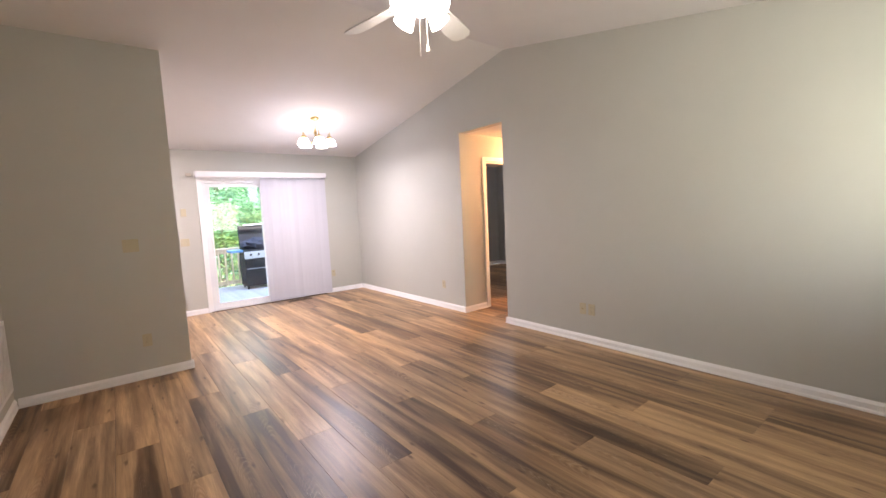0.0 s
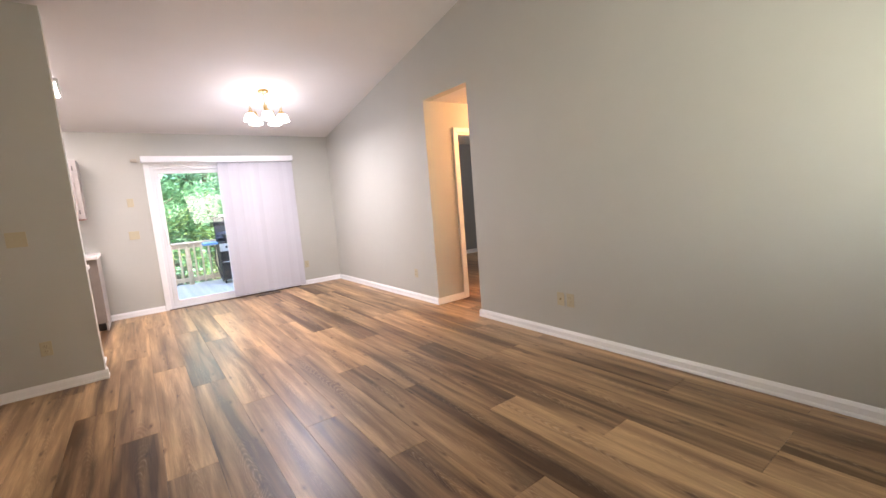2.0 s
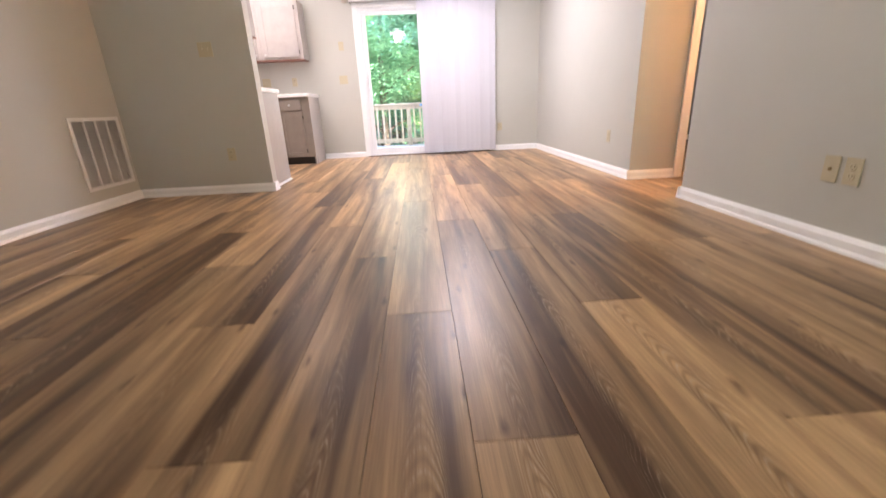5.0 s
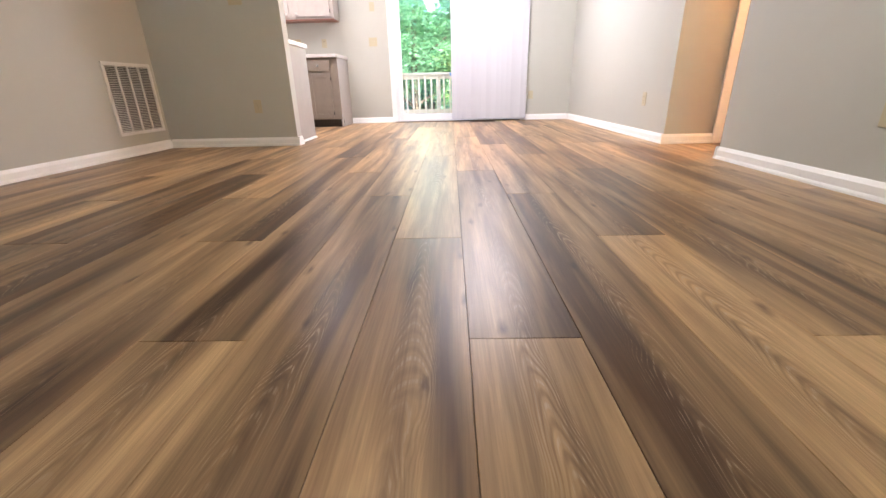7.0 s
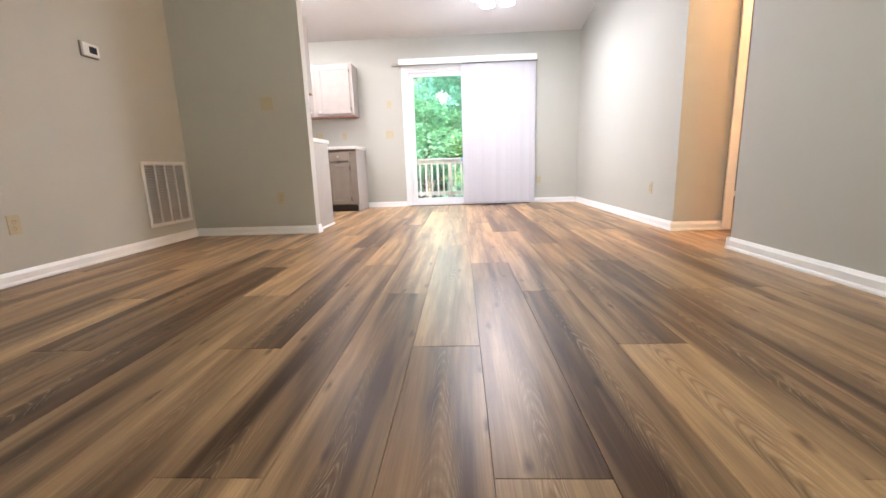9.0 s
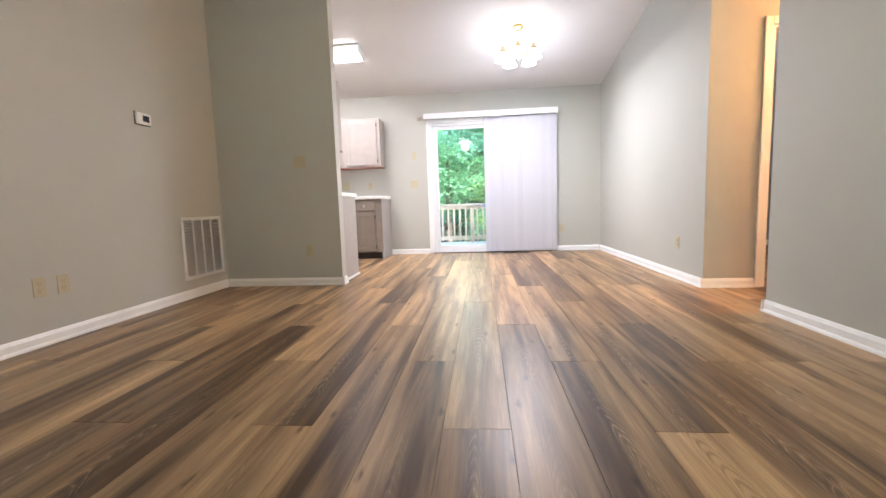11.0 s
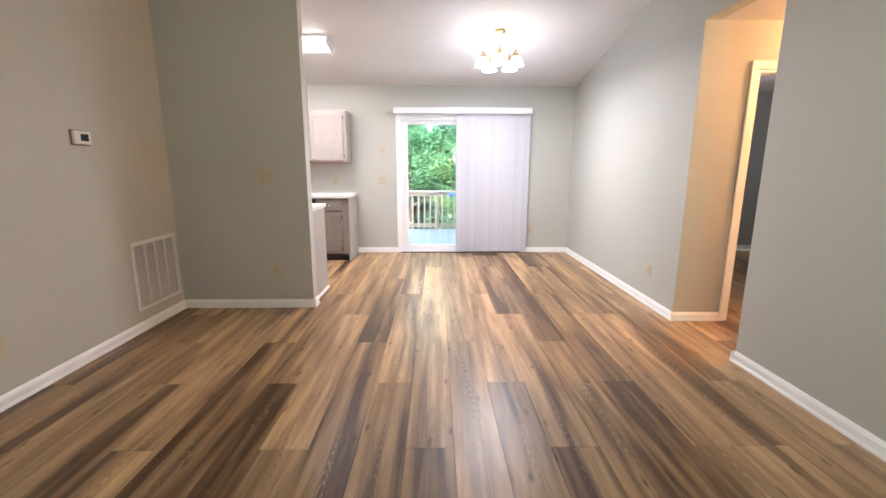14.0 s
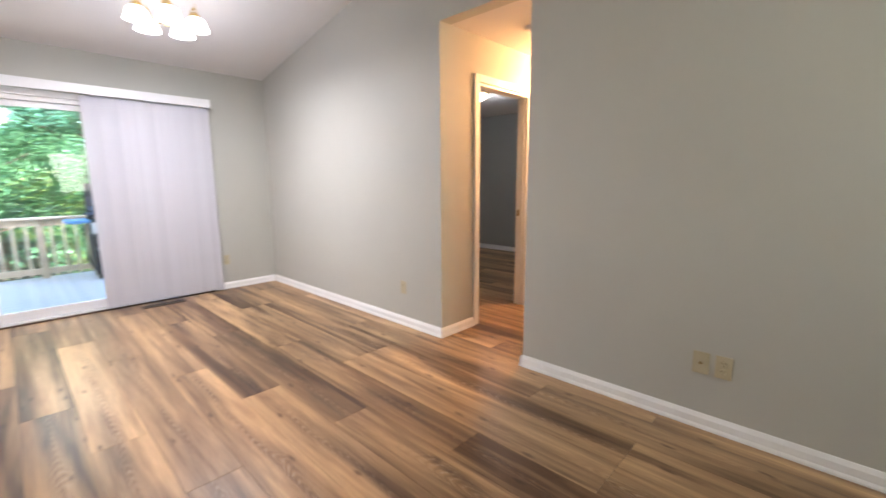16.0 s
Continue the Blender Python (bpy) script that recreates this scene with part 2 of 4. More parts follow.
    c = mixer(n, l, c, ramp(n, l, pore, 0.35, 0.65, (0.72, 0.70, 0.69), (1.14, 1.14, 1.14)), 0.50, "MULTIPLY")
    c = mixer(n, l, c, ramp(n, l, knot.outputs["Distance"], 0.012, 0.07, (0.28, 0.21, 0.18), (1, 1, 1)), 0.85, "MULTIPLY")
    l.new(c, b.inputs["Base Color"])
    b.inputs["Specular IOR Level"].default_value = 0.5
    r = n.new("ShaderNodeMapRange")
    r.inputs["To Min"].default_value, r.inputs["To Max"].default_value = 0.30, 0.43
    l.new(streak, r.inputs["Value"])
    l.new(r.outputs["Result"], b.inputs["Roughness"])
    bump(n, l, b, pore, 0.22, 0.0008)
    return m


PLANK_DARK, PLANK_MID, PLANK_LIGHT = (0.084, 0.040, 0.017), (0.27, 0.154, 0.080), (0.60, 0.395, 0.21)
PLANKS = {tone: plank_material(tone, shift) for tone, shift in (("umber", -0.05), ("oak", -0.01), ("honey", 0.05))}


def leaf_material(name, dark, light):
    m, n, l, b = material(name, 0.5)
    isl = n.new("ShaderNodeNewGeometry").outputs["Random Per Island"]
    l.new(mixer(n, l, dark, light, isl), b.inputs["Base Color"])
    tr = n.new("ShaderNodeBsdfTranslucent")
    l.new(mixer(n, l, dark, tuple(1.6 * c for c in light), isl), tr.inputs["Color"])
    mx = n.new("ShaderNodeMixShader")
    mx.inputs[0].default_value = 0.4
    l.new(b.outputs[0], mx.inputs[1])
    l.new(tr.outputs[0], mx.inputs[2])
    l.new(mx.outputs[0], n["Material Output"].inputs["Surface"])
    return m


LEAF = leaf_material("green_leaves", (0.05, 0.16, 0.08), (0.19, 0.38, 0.21))
LEAF_YELLOW = leaf_material("yellow_green_leaves", (0.09, 0.19, 0.05), (0.34, 0.46, 0.15))
LEAF_COOL = leaf_material("blue_green_leaves", (0.04, 0.15, 0.11), (0.15, 0.35, 0.26))

# ---- building helpers ----


def box(bm, x0, x1, y0, y1, z0, z1, bevel=0.0, m=None):
    made = bmesh.ops.create_cube(bm, size=1.0)["verts"]
    for v in made:
        v.co = Vector(((x0 + x1) / 2 + v.co.x * (x1 - x0), (y0 + y1) / 2 + v.co.y * (y1 - y0), (z0 + z1) / 2 + v.co.z * (z1 - z0)))
    if m is not None:
        bmesh.ops.transform(bm, matrix=m, verts=made)
    if bevel:
        edges = list({e for v in made for e in v.link_edges})
        bmesh.ops.bevel(bm, geom=edges, offset=bevel, segments=2, affect="EDGES", profile=0.5)
    return bm


def prism(bm, pts, axis, a, b):
    """Extrude a polygon of 2D points along axis x, y or z between a and b."""
    def at(p, v):
        return {"x": (v, p[0], p[1]), "y": (p[0], v, p[1]), "z": (p[0], p[1], v)}[axis]
    lo = [bm.verts.new(at(p, a)) for p in pts]
    hi = [bm.verts.new(at(p, b)) for p in pts]
    bm.faces.new(lo)
    bm.faces.new(hi[::-1])
    for i in range(len(pts)):
        j = (i + 1) % len(pts)
        bm.faces.new((lo[i], hi[i], hi[j], lo[j]))
    return bm


def lathe(bm, profile, steps=24, m=None):
    """Turn (radius, height) points round z."""
    rings = []
    for r, z in profile:
        rings.append([bm.verts.new((r * math.cos(a), r * math.sin(a), z)) for a in (2 * math.pi * i / steps for i in range(steps))] if r > 1e-5 else [bm.verts.new((0, 0, z))])
    for p, q in zip(rings, rings[1:]):
        for i in range(steps):
            j = (i + 1) % steps
            if len(p) == 1 and len(q) == 1:
                continue
            if len(p) == 1:
                bm.faces.new((p[0], q[j], q[i]))
            elif len(q) == 1:
                bm.faces.new((p[i], p[j], q[0]))
            else:
                bm.faces.new((p[i], p[j], q[j], q[i]))
    if m is not None:
        bmesh.ops.transform(bm, matrix=m, verts=[v for r in rings for v in r])
    return bm


def tube(bm, path, radius, steps=10):
    """A round bar through 3D points."""
    rings = []
    pts = [Vector(p) for p in path]
    for i, p in enumerate(pts):
        d = (pts[min(i + 1, len(pts) - 1)] - pts[max(i - 1, 0)]).normalized()
        u = d.orthogonal().normalized() if not rings else (rings[-1][1] - d * rings[-1][1].dot(d)).normalized()
        w = d.cross(u)
        rr = radius[i] if isinstance(radius, (list, tuple)) else radius
        rings.append(([bm.verts.new(p + rr * (math.cos(a) * u + math.sin(a) * w)) for a in (2 * math.pi * k / steps for k in range(steps))], u))
    for (p, _), (q, _) in zip(rings, rings[1:]):
        for i in range(steps):
            j = (i + 1) % steps
            bm.faces.new((p[i], p[j], q[j], q[i]))
    bm.faces.new(rings[0][0][::-1])
    bm.faces.new(rings[-1][0])
    return bm


def mesh_of(name, bm, mat, smooth=False):
    bmesh.ops.recalc_face_normals(bm, faces=bm.faces)
    me = bpy.data.meshes.new(name)
    bm.to_mesh(me)
    bm.free()
    me.materials.append(mat)
    if smooth:
        me.shade_smooth()
        me.set_sharp_from_angle(angle=radians(40))
    return me


def part(name, bm, mat, parent, label="", smooth=False):
    ob = new(name, mesh_of(name, bm, mat, smooth))
    ob.parent = parent
    return tagged(ob, label)


def structure(name, bm, mat, label, category):
    return tagged(new(name, mesh_of(name, bm, mat)), label, category, kind="structure")


def thing(name, label, category, m=None, group="", kind=""):
    ob = new(name)
    ob.empty_display_size = 0.05
    if m is not None:
        ob.matrix_world = m
    return tagged(ob, label, category, group, kind)


def B(*a, **k):
    return box(bmesh.new(), *a, **k)


# ---- plan ----
LEFT, RIGHT, BACK, FAR, PART = -0.36, 4.045, -0.55, 7.285, 4.685
T = 0.115
RIDGE_Y, RIDGE_Z, SLOPE = 3.45, 3.190, 0.1875
HALL_A, HALL_B, HALL_H = 3.52, 4.29, 2.40
KIT_L = -2.2
END = 0.85
BED_X, BED_Y = 7.95, 7.42


def roof(y):
    return RIDGE_Z - SLOPE * abs(y - RIDGE_Y)


def gable(bm, x0, x1, y0, y1, z0=0.0, hole=None):
    """A wall along y whose top follows the ceiling; hole: (y0, y1, z1) cut from the floor up."""
    def piece(a, b, z):
        pts = [(a, z), (b, z), (b, roof(b))]
        if a < RIDGE_Y < b:
            pts.append((RIDGE_Y, RIDGE_Z))
        pts.append((a, roof(a)))
        prism(bm, pts, "x", x0, x1)
    if hole is None:
        piece(y0, y1, z0)
    else:
        piece(y0, hole[0], z0)
        piece(hole[0], hole[1], hole[2])
        piece(hole[1], y1, z0)
    return bm


# walls
structure("wall_right", gable(bmesh.new(), RIGHT, RIGHT + T, BACK, FAR, hole=(HALL_A, HALL_B, HALL_H)), WALL, "greige painted wall with an open hall passage", "wall")
LD0, LD1, LDH = 1.775, 2.575, 2.04
structure("wall_left", gable(bmesh.new(), LEFT - T, LEFT, BACK, PART, hole=(LD0, LD1, LDH)), WALL, "greige painted living room wall with a doorway", "wall")
structure("wall_partition", B(KIT_L, END, PART, PART + T, 0, roof(PART)), WALL, "greige painted partition between living room and kitchen", "wall")
SX0, SX1, SZ1 = 1.47, 3.30, 2.02
bm = bmesh.new()
box(bm, KIT_L, SX0, FAR, FAR + 0.14, 0, roof(FAR) + 0.02)
box(bm, SX1, RIGHT + T, FAR, FAR + 0.14, 0, roof(FAR) + 0.02)
box(bm, SX0, SX1, FAR, FAR + 0.14, SZ1, roof(FAR) + 0.02)
structure("wall_far", bm, WALL, "greige painted wall with a sliding patio door", "wall")
WX0, WX1, WZ0, WZ1 = 2.5, 3.7, 1.0, 2.05
bm = bmesh.new()
box(bm, LEFT - T, WX0, BACK - 0.14, BACK, 0, roof(BACK) + 0.02)
box(bm, WX1, RIGHT + T, BACK - 0.14, BACK, 0, roof(BACK) + 0.02)
box(bm, WX0, WX1, BACK - 0.14, BACK, 0, WZ0)
box(bm, WX0, WX1, BACK - 0.14, BACK, WZ1, roof(BACK) + 0.02)
structure("wall_back", bm, WALL, "greige painted front wall with a window", "wall")
structure("wall_kitchen", gable(bmesh.new(), KIT_L - T, KIT_L, PART, FAR), WALL, "greige painted kitchen end wall", "wall")
bm = bmesh.new()
# unseen overhangs added past both walls to shade the deck and front window
for y0, y1 in ((BACK - 1.80, RIDGE_Y), (RIDGE_Y, FAR + 1.25)):
    prism(bm, [(y0, roof(y0)), (y1, roof(y1)), (y1, roof(y1) + 0.15), (y0, roof(y0) + 0.15)], "x", KIT_L - T, RIGHT + T)
structure("ceiling", bm, CEIL, "white painted vaulted ceiling with a ridge and added sun-blocking overhangs", "ceiling")
# hall and bedroom
HD0, HD1, HDH = 4.505, 5.265, 2.045
bm = bmesh.new()
box(bm, RIGHT + T, HD0, HALL_B, HALL_B + T, 0, HALL_H)
box(bm, HD1, BED_X, HALL_B, HALL_B + T, 0, HALL_H)
box(bm, HD0, HD1, HALL_B, HALL_B + T, HDH, HALL_H)
structure("wall_hall_north", bm, WALL, "painted hall wall with a bedroom doorway", "wall")
structure("wall_hall_south", B(RIGHT + T, 6.6, HALL_A - T, HALL_A, 0, HALL_H), WALL, "painted hall wall", "wall")
structure("wall_hall_end", B(6.6, 6.6 + T, HALL_A - T, HALL_B, 0, HALL_H), WALL, "painted wall at the hall's end", "wall")
structure("ceiling_hall", B(RIGHT + T, 6.6 + T, HALL_A - T, HALL_B + T, HALL_H, HALL_H + 0.1), CEIL, "white painted hall ceiling", "ceiling")
# the bedroom's dimness is put into its wall colour
structure("wall_bedroom_east", B(BED_X, BED_X + T, HALL_B, BED_Y + T, 0, HALL_H), UNLIT_WALL, "bedroom wall in grey darkened to look unlit", "wall")
structure("wall_bedroom_north", B(RIGHT + T, BED_X, BED_Y, BED_Y + T, 0, HALL_H), UNLIT_WALL, "bedroom wall in grey darkened to look unlit", "wall")
structure("ceiling_bedroom", B(RIGHT + T, BED_X + T, HALL_B + T, BED_Y + T, HALL_H, HALL_H + 0.1), CEIL, "white painted bedroom ceiling", "ceiling")
# side room behind the panelled door
SR_X, SR_Y0 = -2.2, 0.6
bm = bmesh.new()
box(bm, SR_X - T, SR_X, SR_Y0, PART, 0, 2.44)
box(bm, SR_X, LEFT - T, SR_Y0 - T, SR_Y0, 0, 2.44)
# added nook, closed only to keep light from the space behind the door
box(bm, SR_X, -1.312 - T, LD1 + 0.02, LD1 + 0.02 + T, 0, 2.44)
box(bm, -1.312 - T, -1.312, LD1 + 0.02, LD1 + 0.60, 0, 2.44)
box(bm, -1.312 - T, LEFT - T, LD1 + 0.60, LD1 + 0.60 + T, 0, 2.44)
structure("wall_side_room", bm, UNLIT_WALL, "side room walls in darkened grey with an added light-blocking nook", "wall")
structure("ceiling_side_room", B(SR_X - T, LEFT - T, SR_Y0 - T, PART, 2.44, 2.54), CEIL, "white painted side room ceiling", "ceiling")

# baseboards
BH, BT = 0.078, 0.014


def baseboard(axis, fixed, side, a, b):
    """A moulded baseboard along axis; fixed: the wall face; side: which way it stands out."""
    prof = [(0, 0), (BT + 0.007, 0), (BT + 0.007, 0.010), (BT + 0.003, 0.018), (BT, 0.021), (BT, BH - 0.022), (BT - 0.004, BH - 0.014), (BT - 0.008, BH - 0.005), (0.003, BH), (0, BH)]
    bm = bmesh.new()
    if axis == "y":
        prism(bm, [(fixed + side * d, z) for d, z in prof], "y", a, b)
    else:
        prism(bm, [(fixed + side * d, z) for d, z in prof], "x", a, b)
    return structure("baseboard", bm, TRIM, "white painted moulded wooden baseboard", "baseboard")


W = BT + 0.007
baseboard("y", RIGHT, -1, BACK, HALL_A)
baseboard("y", RIGHT, -1, HALL_B, FAR)
baseboard("x", HALL_A, 1, RIGHT - W, RIGHT + 0.9)
baseboard("x", HALL_B, -1, RIGHT - W, HD0 - 0.065)
baseboard("x", FAR, -1, SX1 + 0.06, RIGHT - W)
baseboard("x", FAR, -1, 0.794, SX0 - 0.065)
baseboard("y", LEFT, 1, LD1 + 0.058, PART)
baseboard("y", LEFT, 1, BACK, LD0 - 0.058)
baseboard("x", PART, -1, LEFT + W, END + W)
baseboard("y", END, 1, PART, PART + T)
baseboard("x", BACK, 1, LEFT, RIGHT)
baseboard("x", BED_Y, -1, RIGHT + T, BED_X)
baseboard("y", BED_X, -1, HALL_B + T, BED_Y - W)


def casing_set(name, label, flip, plane, a0, a1, top, wide=0.065, thick=0.018, axis="x", depth=T):
    """Moulded casing on a wall face and jambs that line the opening. flip: which way the casing stands out."""
    ob = thing(name, label, "door frame", kind="structure")
    def bx(u0, u1, v0, v1, z0, z1, bev=0.0):
        return B(u0, u1, v0, v1, z0, z1, bevel=bev) if axis == "x" else B(v0, v1, u0, u1, z0, z1, bevel=bev)
    def band(u0, u1, z0, z1, nm):
        bm = bx(u0, u1, *sorted((plane, plane + flip * thick * 0.7)), z0, z1, 0.003)
        part(nm, bm, TRIM, ob)
    v0, v1 = sorted((plane - 0.001 * flip, plane - flip * depth))
    band(a0 - wide, a0 - 0.006, 0, top + wide, "side_casing")
    band(a1 + 0.006, a1 + wide, 0, top + wide, "side_casing")
    band(a0 - 0.006, a1 + 0.006, top + 0.006, top + wide, "head_casing")
    for u0, u1 in ((a0 - wide, a0 - wide + 0.02), (a1 + wide - 0.02, a1 + wide)):
        part("back_band", bx(u0, u1, *sorted((plane + flip * thick * 0.7, plane + flip * thick)), 0, top + wide, 0.002), TRIM, ob)
    part("jamb", bx(a0, a0 + 0.018, v0, v1, 0, top), TRIM, ob)
    part("jamb", bx(a1 - 0.018, a1, v0, v1, 0, top), TRIM, ob)
    part("head_jamb", bx(a0 + 0.018, a1 - 0.018, v0, v1, top - 0.018, top), TRIM, ob)
    mid = plane - flip * depth * 0.45
    for u0, u1 in ((a0 + 0.018, a0 + 0.029), (a1 - 0.029, a1 - 0.018)):
        part("door_stop", bx(u0, u1, mid - 0.018, mid + 0.018, 0, top - 0.018, 0.002), TRIM, ob)
    return ob


hall_frame = casing_set("door_frame", "white painted wooden frame of the bedroom doorway", -1, HALL_B, HD0, HD1, HDH)
part("strike_plate", B(HD1 - 0.0195, HD1 - 0.0175, HALL_B + 0.075, HALL_B + 0.103, 0.91, 0.97), BRASS, hall_frame, "small brass strike plate")
left_frame = casing_set("door_frame", "white painted wooden frame round the panelled door", 1, LEFT, LD0, LD1, LDH, wide=0.058, axis="y")


def panel_door(m, width=0.76, height=2.02, thick=0.035):
    """A six-panel door; local x along its width from the hinge, z up."""
    door = thing("panelled_door", "white painted six-panel door standing open on brass hinges", "door", m)
    st, mid = 0.115, 0.10
    rails = [(0, 0.22), (0.83, 0.97), (1.56, 1.66), (height - 0.115, height)]
    for x0, x1 in ((0, st), (width - st, width)):
        part("stile", B(x0, x1, 0, thick, 0.006, height, 0.002), DOORPAINT, door)
    for z0, z1 in rails:
        part("rail", B(st, width - st, 0, thick, max(z0, 0.006), z1), DOORPAINT, door)
    cx = width / 2
    for (a, b), (c, d) in zip(rails, rails[1:]):
        part("muntin", B(cx - mid / 2, cx + mid / 2, 0, thick, b, c), DOORPAINT, door)
        for x0, x1 in ((st, cx - mid / 2), (cx + mid / 2, width - st)):
            bm = B(x0, x1, 0.010, thick - 0.010, b, c)
            box(bm, x0 + 0.03, x1 - 0.03, 0.004, thick - 0.004, b + 0.03, c - 0.03, 0.0055)
            part("panel", bm, DOORPAINT, door)
    for z in (0.24, 1.01, 1.80):
        bm = bmesh.new()
        box(bm, -0.018, 0.016, thick + 0.0005, thick + 0.003, z - 0.045, z + 0.045)
        tube(bm, [(-0.020, thick + 0.005, z - 0.048), (-0.020, thick + 0.005, z + 0.048)], 0.0075)
        box(bm, -0.070, -0.022, thick + 0.0005, thick + 0.003, z - 0.045, z + 0.045)
        part("hinge", bm, BRASS, door, "antique brass hinge", True)
    # black strip paints the shade of the gap between leaf and jamb
    part("gap_shade_strip", B(-0.004, -0.0003, 0.001, thick - 0.001, 0.006, height), TOEKICK, door, "black strip standing in for the dark gap at the hinge edge")
    bm = bmesh.new()
    lathe(bm, [(0.0, -0.062), (0.022, -0.058), (0.027, -0.045), (0.022, -0.03), (0.011, -0.022), (0.011, -0.01), (0.03, -0.006), (0.032, -0.0005)], 16, pose(width - 0.06, 0, 0.95, -90, 0, 0))
    part("knob", bm, BRASS, door, "round brass knob", True)
    return door


panel_door(pose(LEFT - T - 0.050, LD1 + 0.014, 0.008, 0, 0, 180))

# ---- sliding patio door ----
slider = thing("sliding_door", "white vinyl sliding glass patio door, closed", "sliding door", kind="structure")
YF = FAR
part("side_casing", B(SX0 - 0.062, SX0 + 0.004, YF - 0.018, YF - 0.001, 0.0, SZ1 + 0.055, bevel=0.004), TRIM, slider)
part("side_casing", B(SX1 - 0.004, SX1 + 0.055, YF - 0.018, YF - 0.001, 0.0, SZ1 + 0.055, bevel=0.004), TRIM, slider)
part("head_casing", B(SX0 + 0.004, SX1 - 0.004, YF - 0.018, YF - 0.001, SZ1 - 0.002, SZ1 + 0.055, bevel=0.004), TRIM, slider)
part("jamb", B(SX0 + 0.002, SX0 + 0.045, YF - 0.001, YF + 0.139, 0, SZ1 - 0.002, bevel=0.003), VINYL, slider)
part("jamb", B(SX1 - 0.045, SX1 - 0.002, YF - 0.001, YF + 0.139, 0, SZ1 - 0.002, bevel=0.003), VINYL, slider)
part("head_frame", B(SX0 + 0.045, SX1 - 0.045, YF - 0.001, YF + 0.139, SZ1 - 0.045, SZ1 - 0.002, bevel=0.003), VINYL, slider)
part("sill", B(SX0 + 0.045, SX1 - 0.045, YF - 0.006, YF + 0.139, 0.001, 0.028, bevel=0.003), VINYL, slider)
part("threshold", B(SX0 - 0.02, SX1 + 0.02, YF - 0.045, YF - 0.006, 0.0005, 0.010, bevel=0.003), BRONZE, slider, "brown metal threshold strip")


def sash(name, x0, x1, y, handle):
    st = 0.062
    a, b, z0, z1 = y - 0.018, y + 0.018, 0.030, SZ1 - 0.047
    s = part(name, B(x0, x0 + st, a, b, z0, z1, bevel=0.004), VINYL, slider)
    part("stile", B(x1 - st, x1, a, b, z0, z1, bevel=0.004), VINYL, s)
    part("top_rail", B(x0 + st, x1 - st, a, b, z1 - 0.05, z1, bevel=0.004), VINYL, s)
    part("bottom_rail", B(x0 + st, x1 - st, a, b, z0, z0 + 0.085, bevel=0.004), VINYL, s)
    g = part("pane", B(x0 + st - 0.006, x1 - st + 0.006, y - 0.003, y + 0.003, z0 + 0.08, z1 - 0.045), GLASS, s, "clear glass pane")
    g.visible_shadow = False
    if handle:
        bm = B(x0 + 0.022, x0 + 0.052, a - 0.008, a, 0.90, 1.16, bevel=0.003)
        tube(bm, [(x0 + 0.037, a - 0.006, 0.93), (x0 + 0.037, a - 0.035, 0.95), (x0 + 0.037, a - 0.04, 1.03), (x0 + 0.037, a - 0.035, 1.11), (x0 + 0.037, a - 0.006, 1.13)], 0.008)
        part("handle", bm, VINYL, s, "white pull handle", True)


sash("sliding_panel", SX0 + 0.047, 2.40, YF + 0.040, True)
sash("fixed_panel", 2.32, SX1 - 0.047, YF + 0.090, False)

valance = thing("valance", "white vinyl valance over the sliding door", "valance", pose(0, 0, 0))
VX0, VX1, VZ0, VZ1, VY = 1.39, 3.395, 2.062, 2.148, 7.148
part("front_board", B(VX0, VX1, VY, VY + 0.008, VZ0, VZ1, bevel=0.003), VINYL, valance)
part("end_cap", B(VX0, VX0 + 0.008, VY + 0.008, FAR - 0.001, VZ0, VZ1), VINYL, valance)
part("end_cap", B(VX1 - 0.008, VX1, VY + 0.008, FAR - 0.001, VZ0, VZ1), VINYL, valance)
part("dust_cover", B(VX0 + 0.008, VX1 - 0.008, VY + 0.008, FAR - 0.001, VZ1 - 0.006, VZ1 - 0.002), VINYL, valance)
part("headrail", B(VX0 + 0.02, VX1 - 0.02, 7.185, 7.23, VZ1 - 0.045, VZ1 - 0.008), STEEL, valance, "slim metal headrail")

blinds = thing("vertical_blinds", "pale vertical blind slats drawn closed over half the door", "blinds")
rnd = random.Random(4)
N = 15
for i in range(N):
    cx = 2.345 + i * (3.345 - 2.345) / (N - 1)
    bm = bmesh.new()
    cols = []
    for k in range(7):
        u = (k / 6 - 0.5) * 0.089
        v = 0.0018 * math.cos(math.pi * k / 6 - math.pi / 2)
        cols.append([bm.verts.new((u, -v + d, z)) for d in (0, 0.001) for z in (0.0, 2.03)])
    for p, q in zip(cols, cols[1:]):
        bm.faces.new((p[0], p[1], q[1], q[0]))
        bm.faces.new((p[2], q[2], q[3], p[3]))
        bm.faces.new((p[0], q[0], q[2], p[2]))
        bm.faces.new((p[1], p[3], q[3], q[1]))
    bm.faces.new((cols[0][0], cols[0][2], cols[0][3], cols[0][1]))
    bm.faces.new((cols[-1][0], cols[-1][1], cols[-1][3], cols[-1][2]))
    s = part("slat", bm, BLIND, blinds, "", True)
    s.matrix_world = pose(cx, 7.208, 0.03, 0, rnd.uniform(-0.12, 0.12), (11 if i in (0, 1, 3) else 1.5) + rnd.uniform(-1.4, 1.4))

register = thing("floor_register", "brown slotted metal floor register by the patio door", "floor vent", pose(2.75, 7.085, 0.0))
bm = bmesh.new()
box(bm, -0.19, 0.19, -0.055, -0.035, 0.0005, 0.006)
box(bm, -0.19, 0.19, 0.035, 0.055, 0.0005, 0.006)
for x in (-0.19, 0.172):
    box(bm, x, x + 0.018, -0.035, 0.035, 0.0005, 0.006)
part("rim", bm, BRONZE, register)
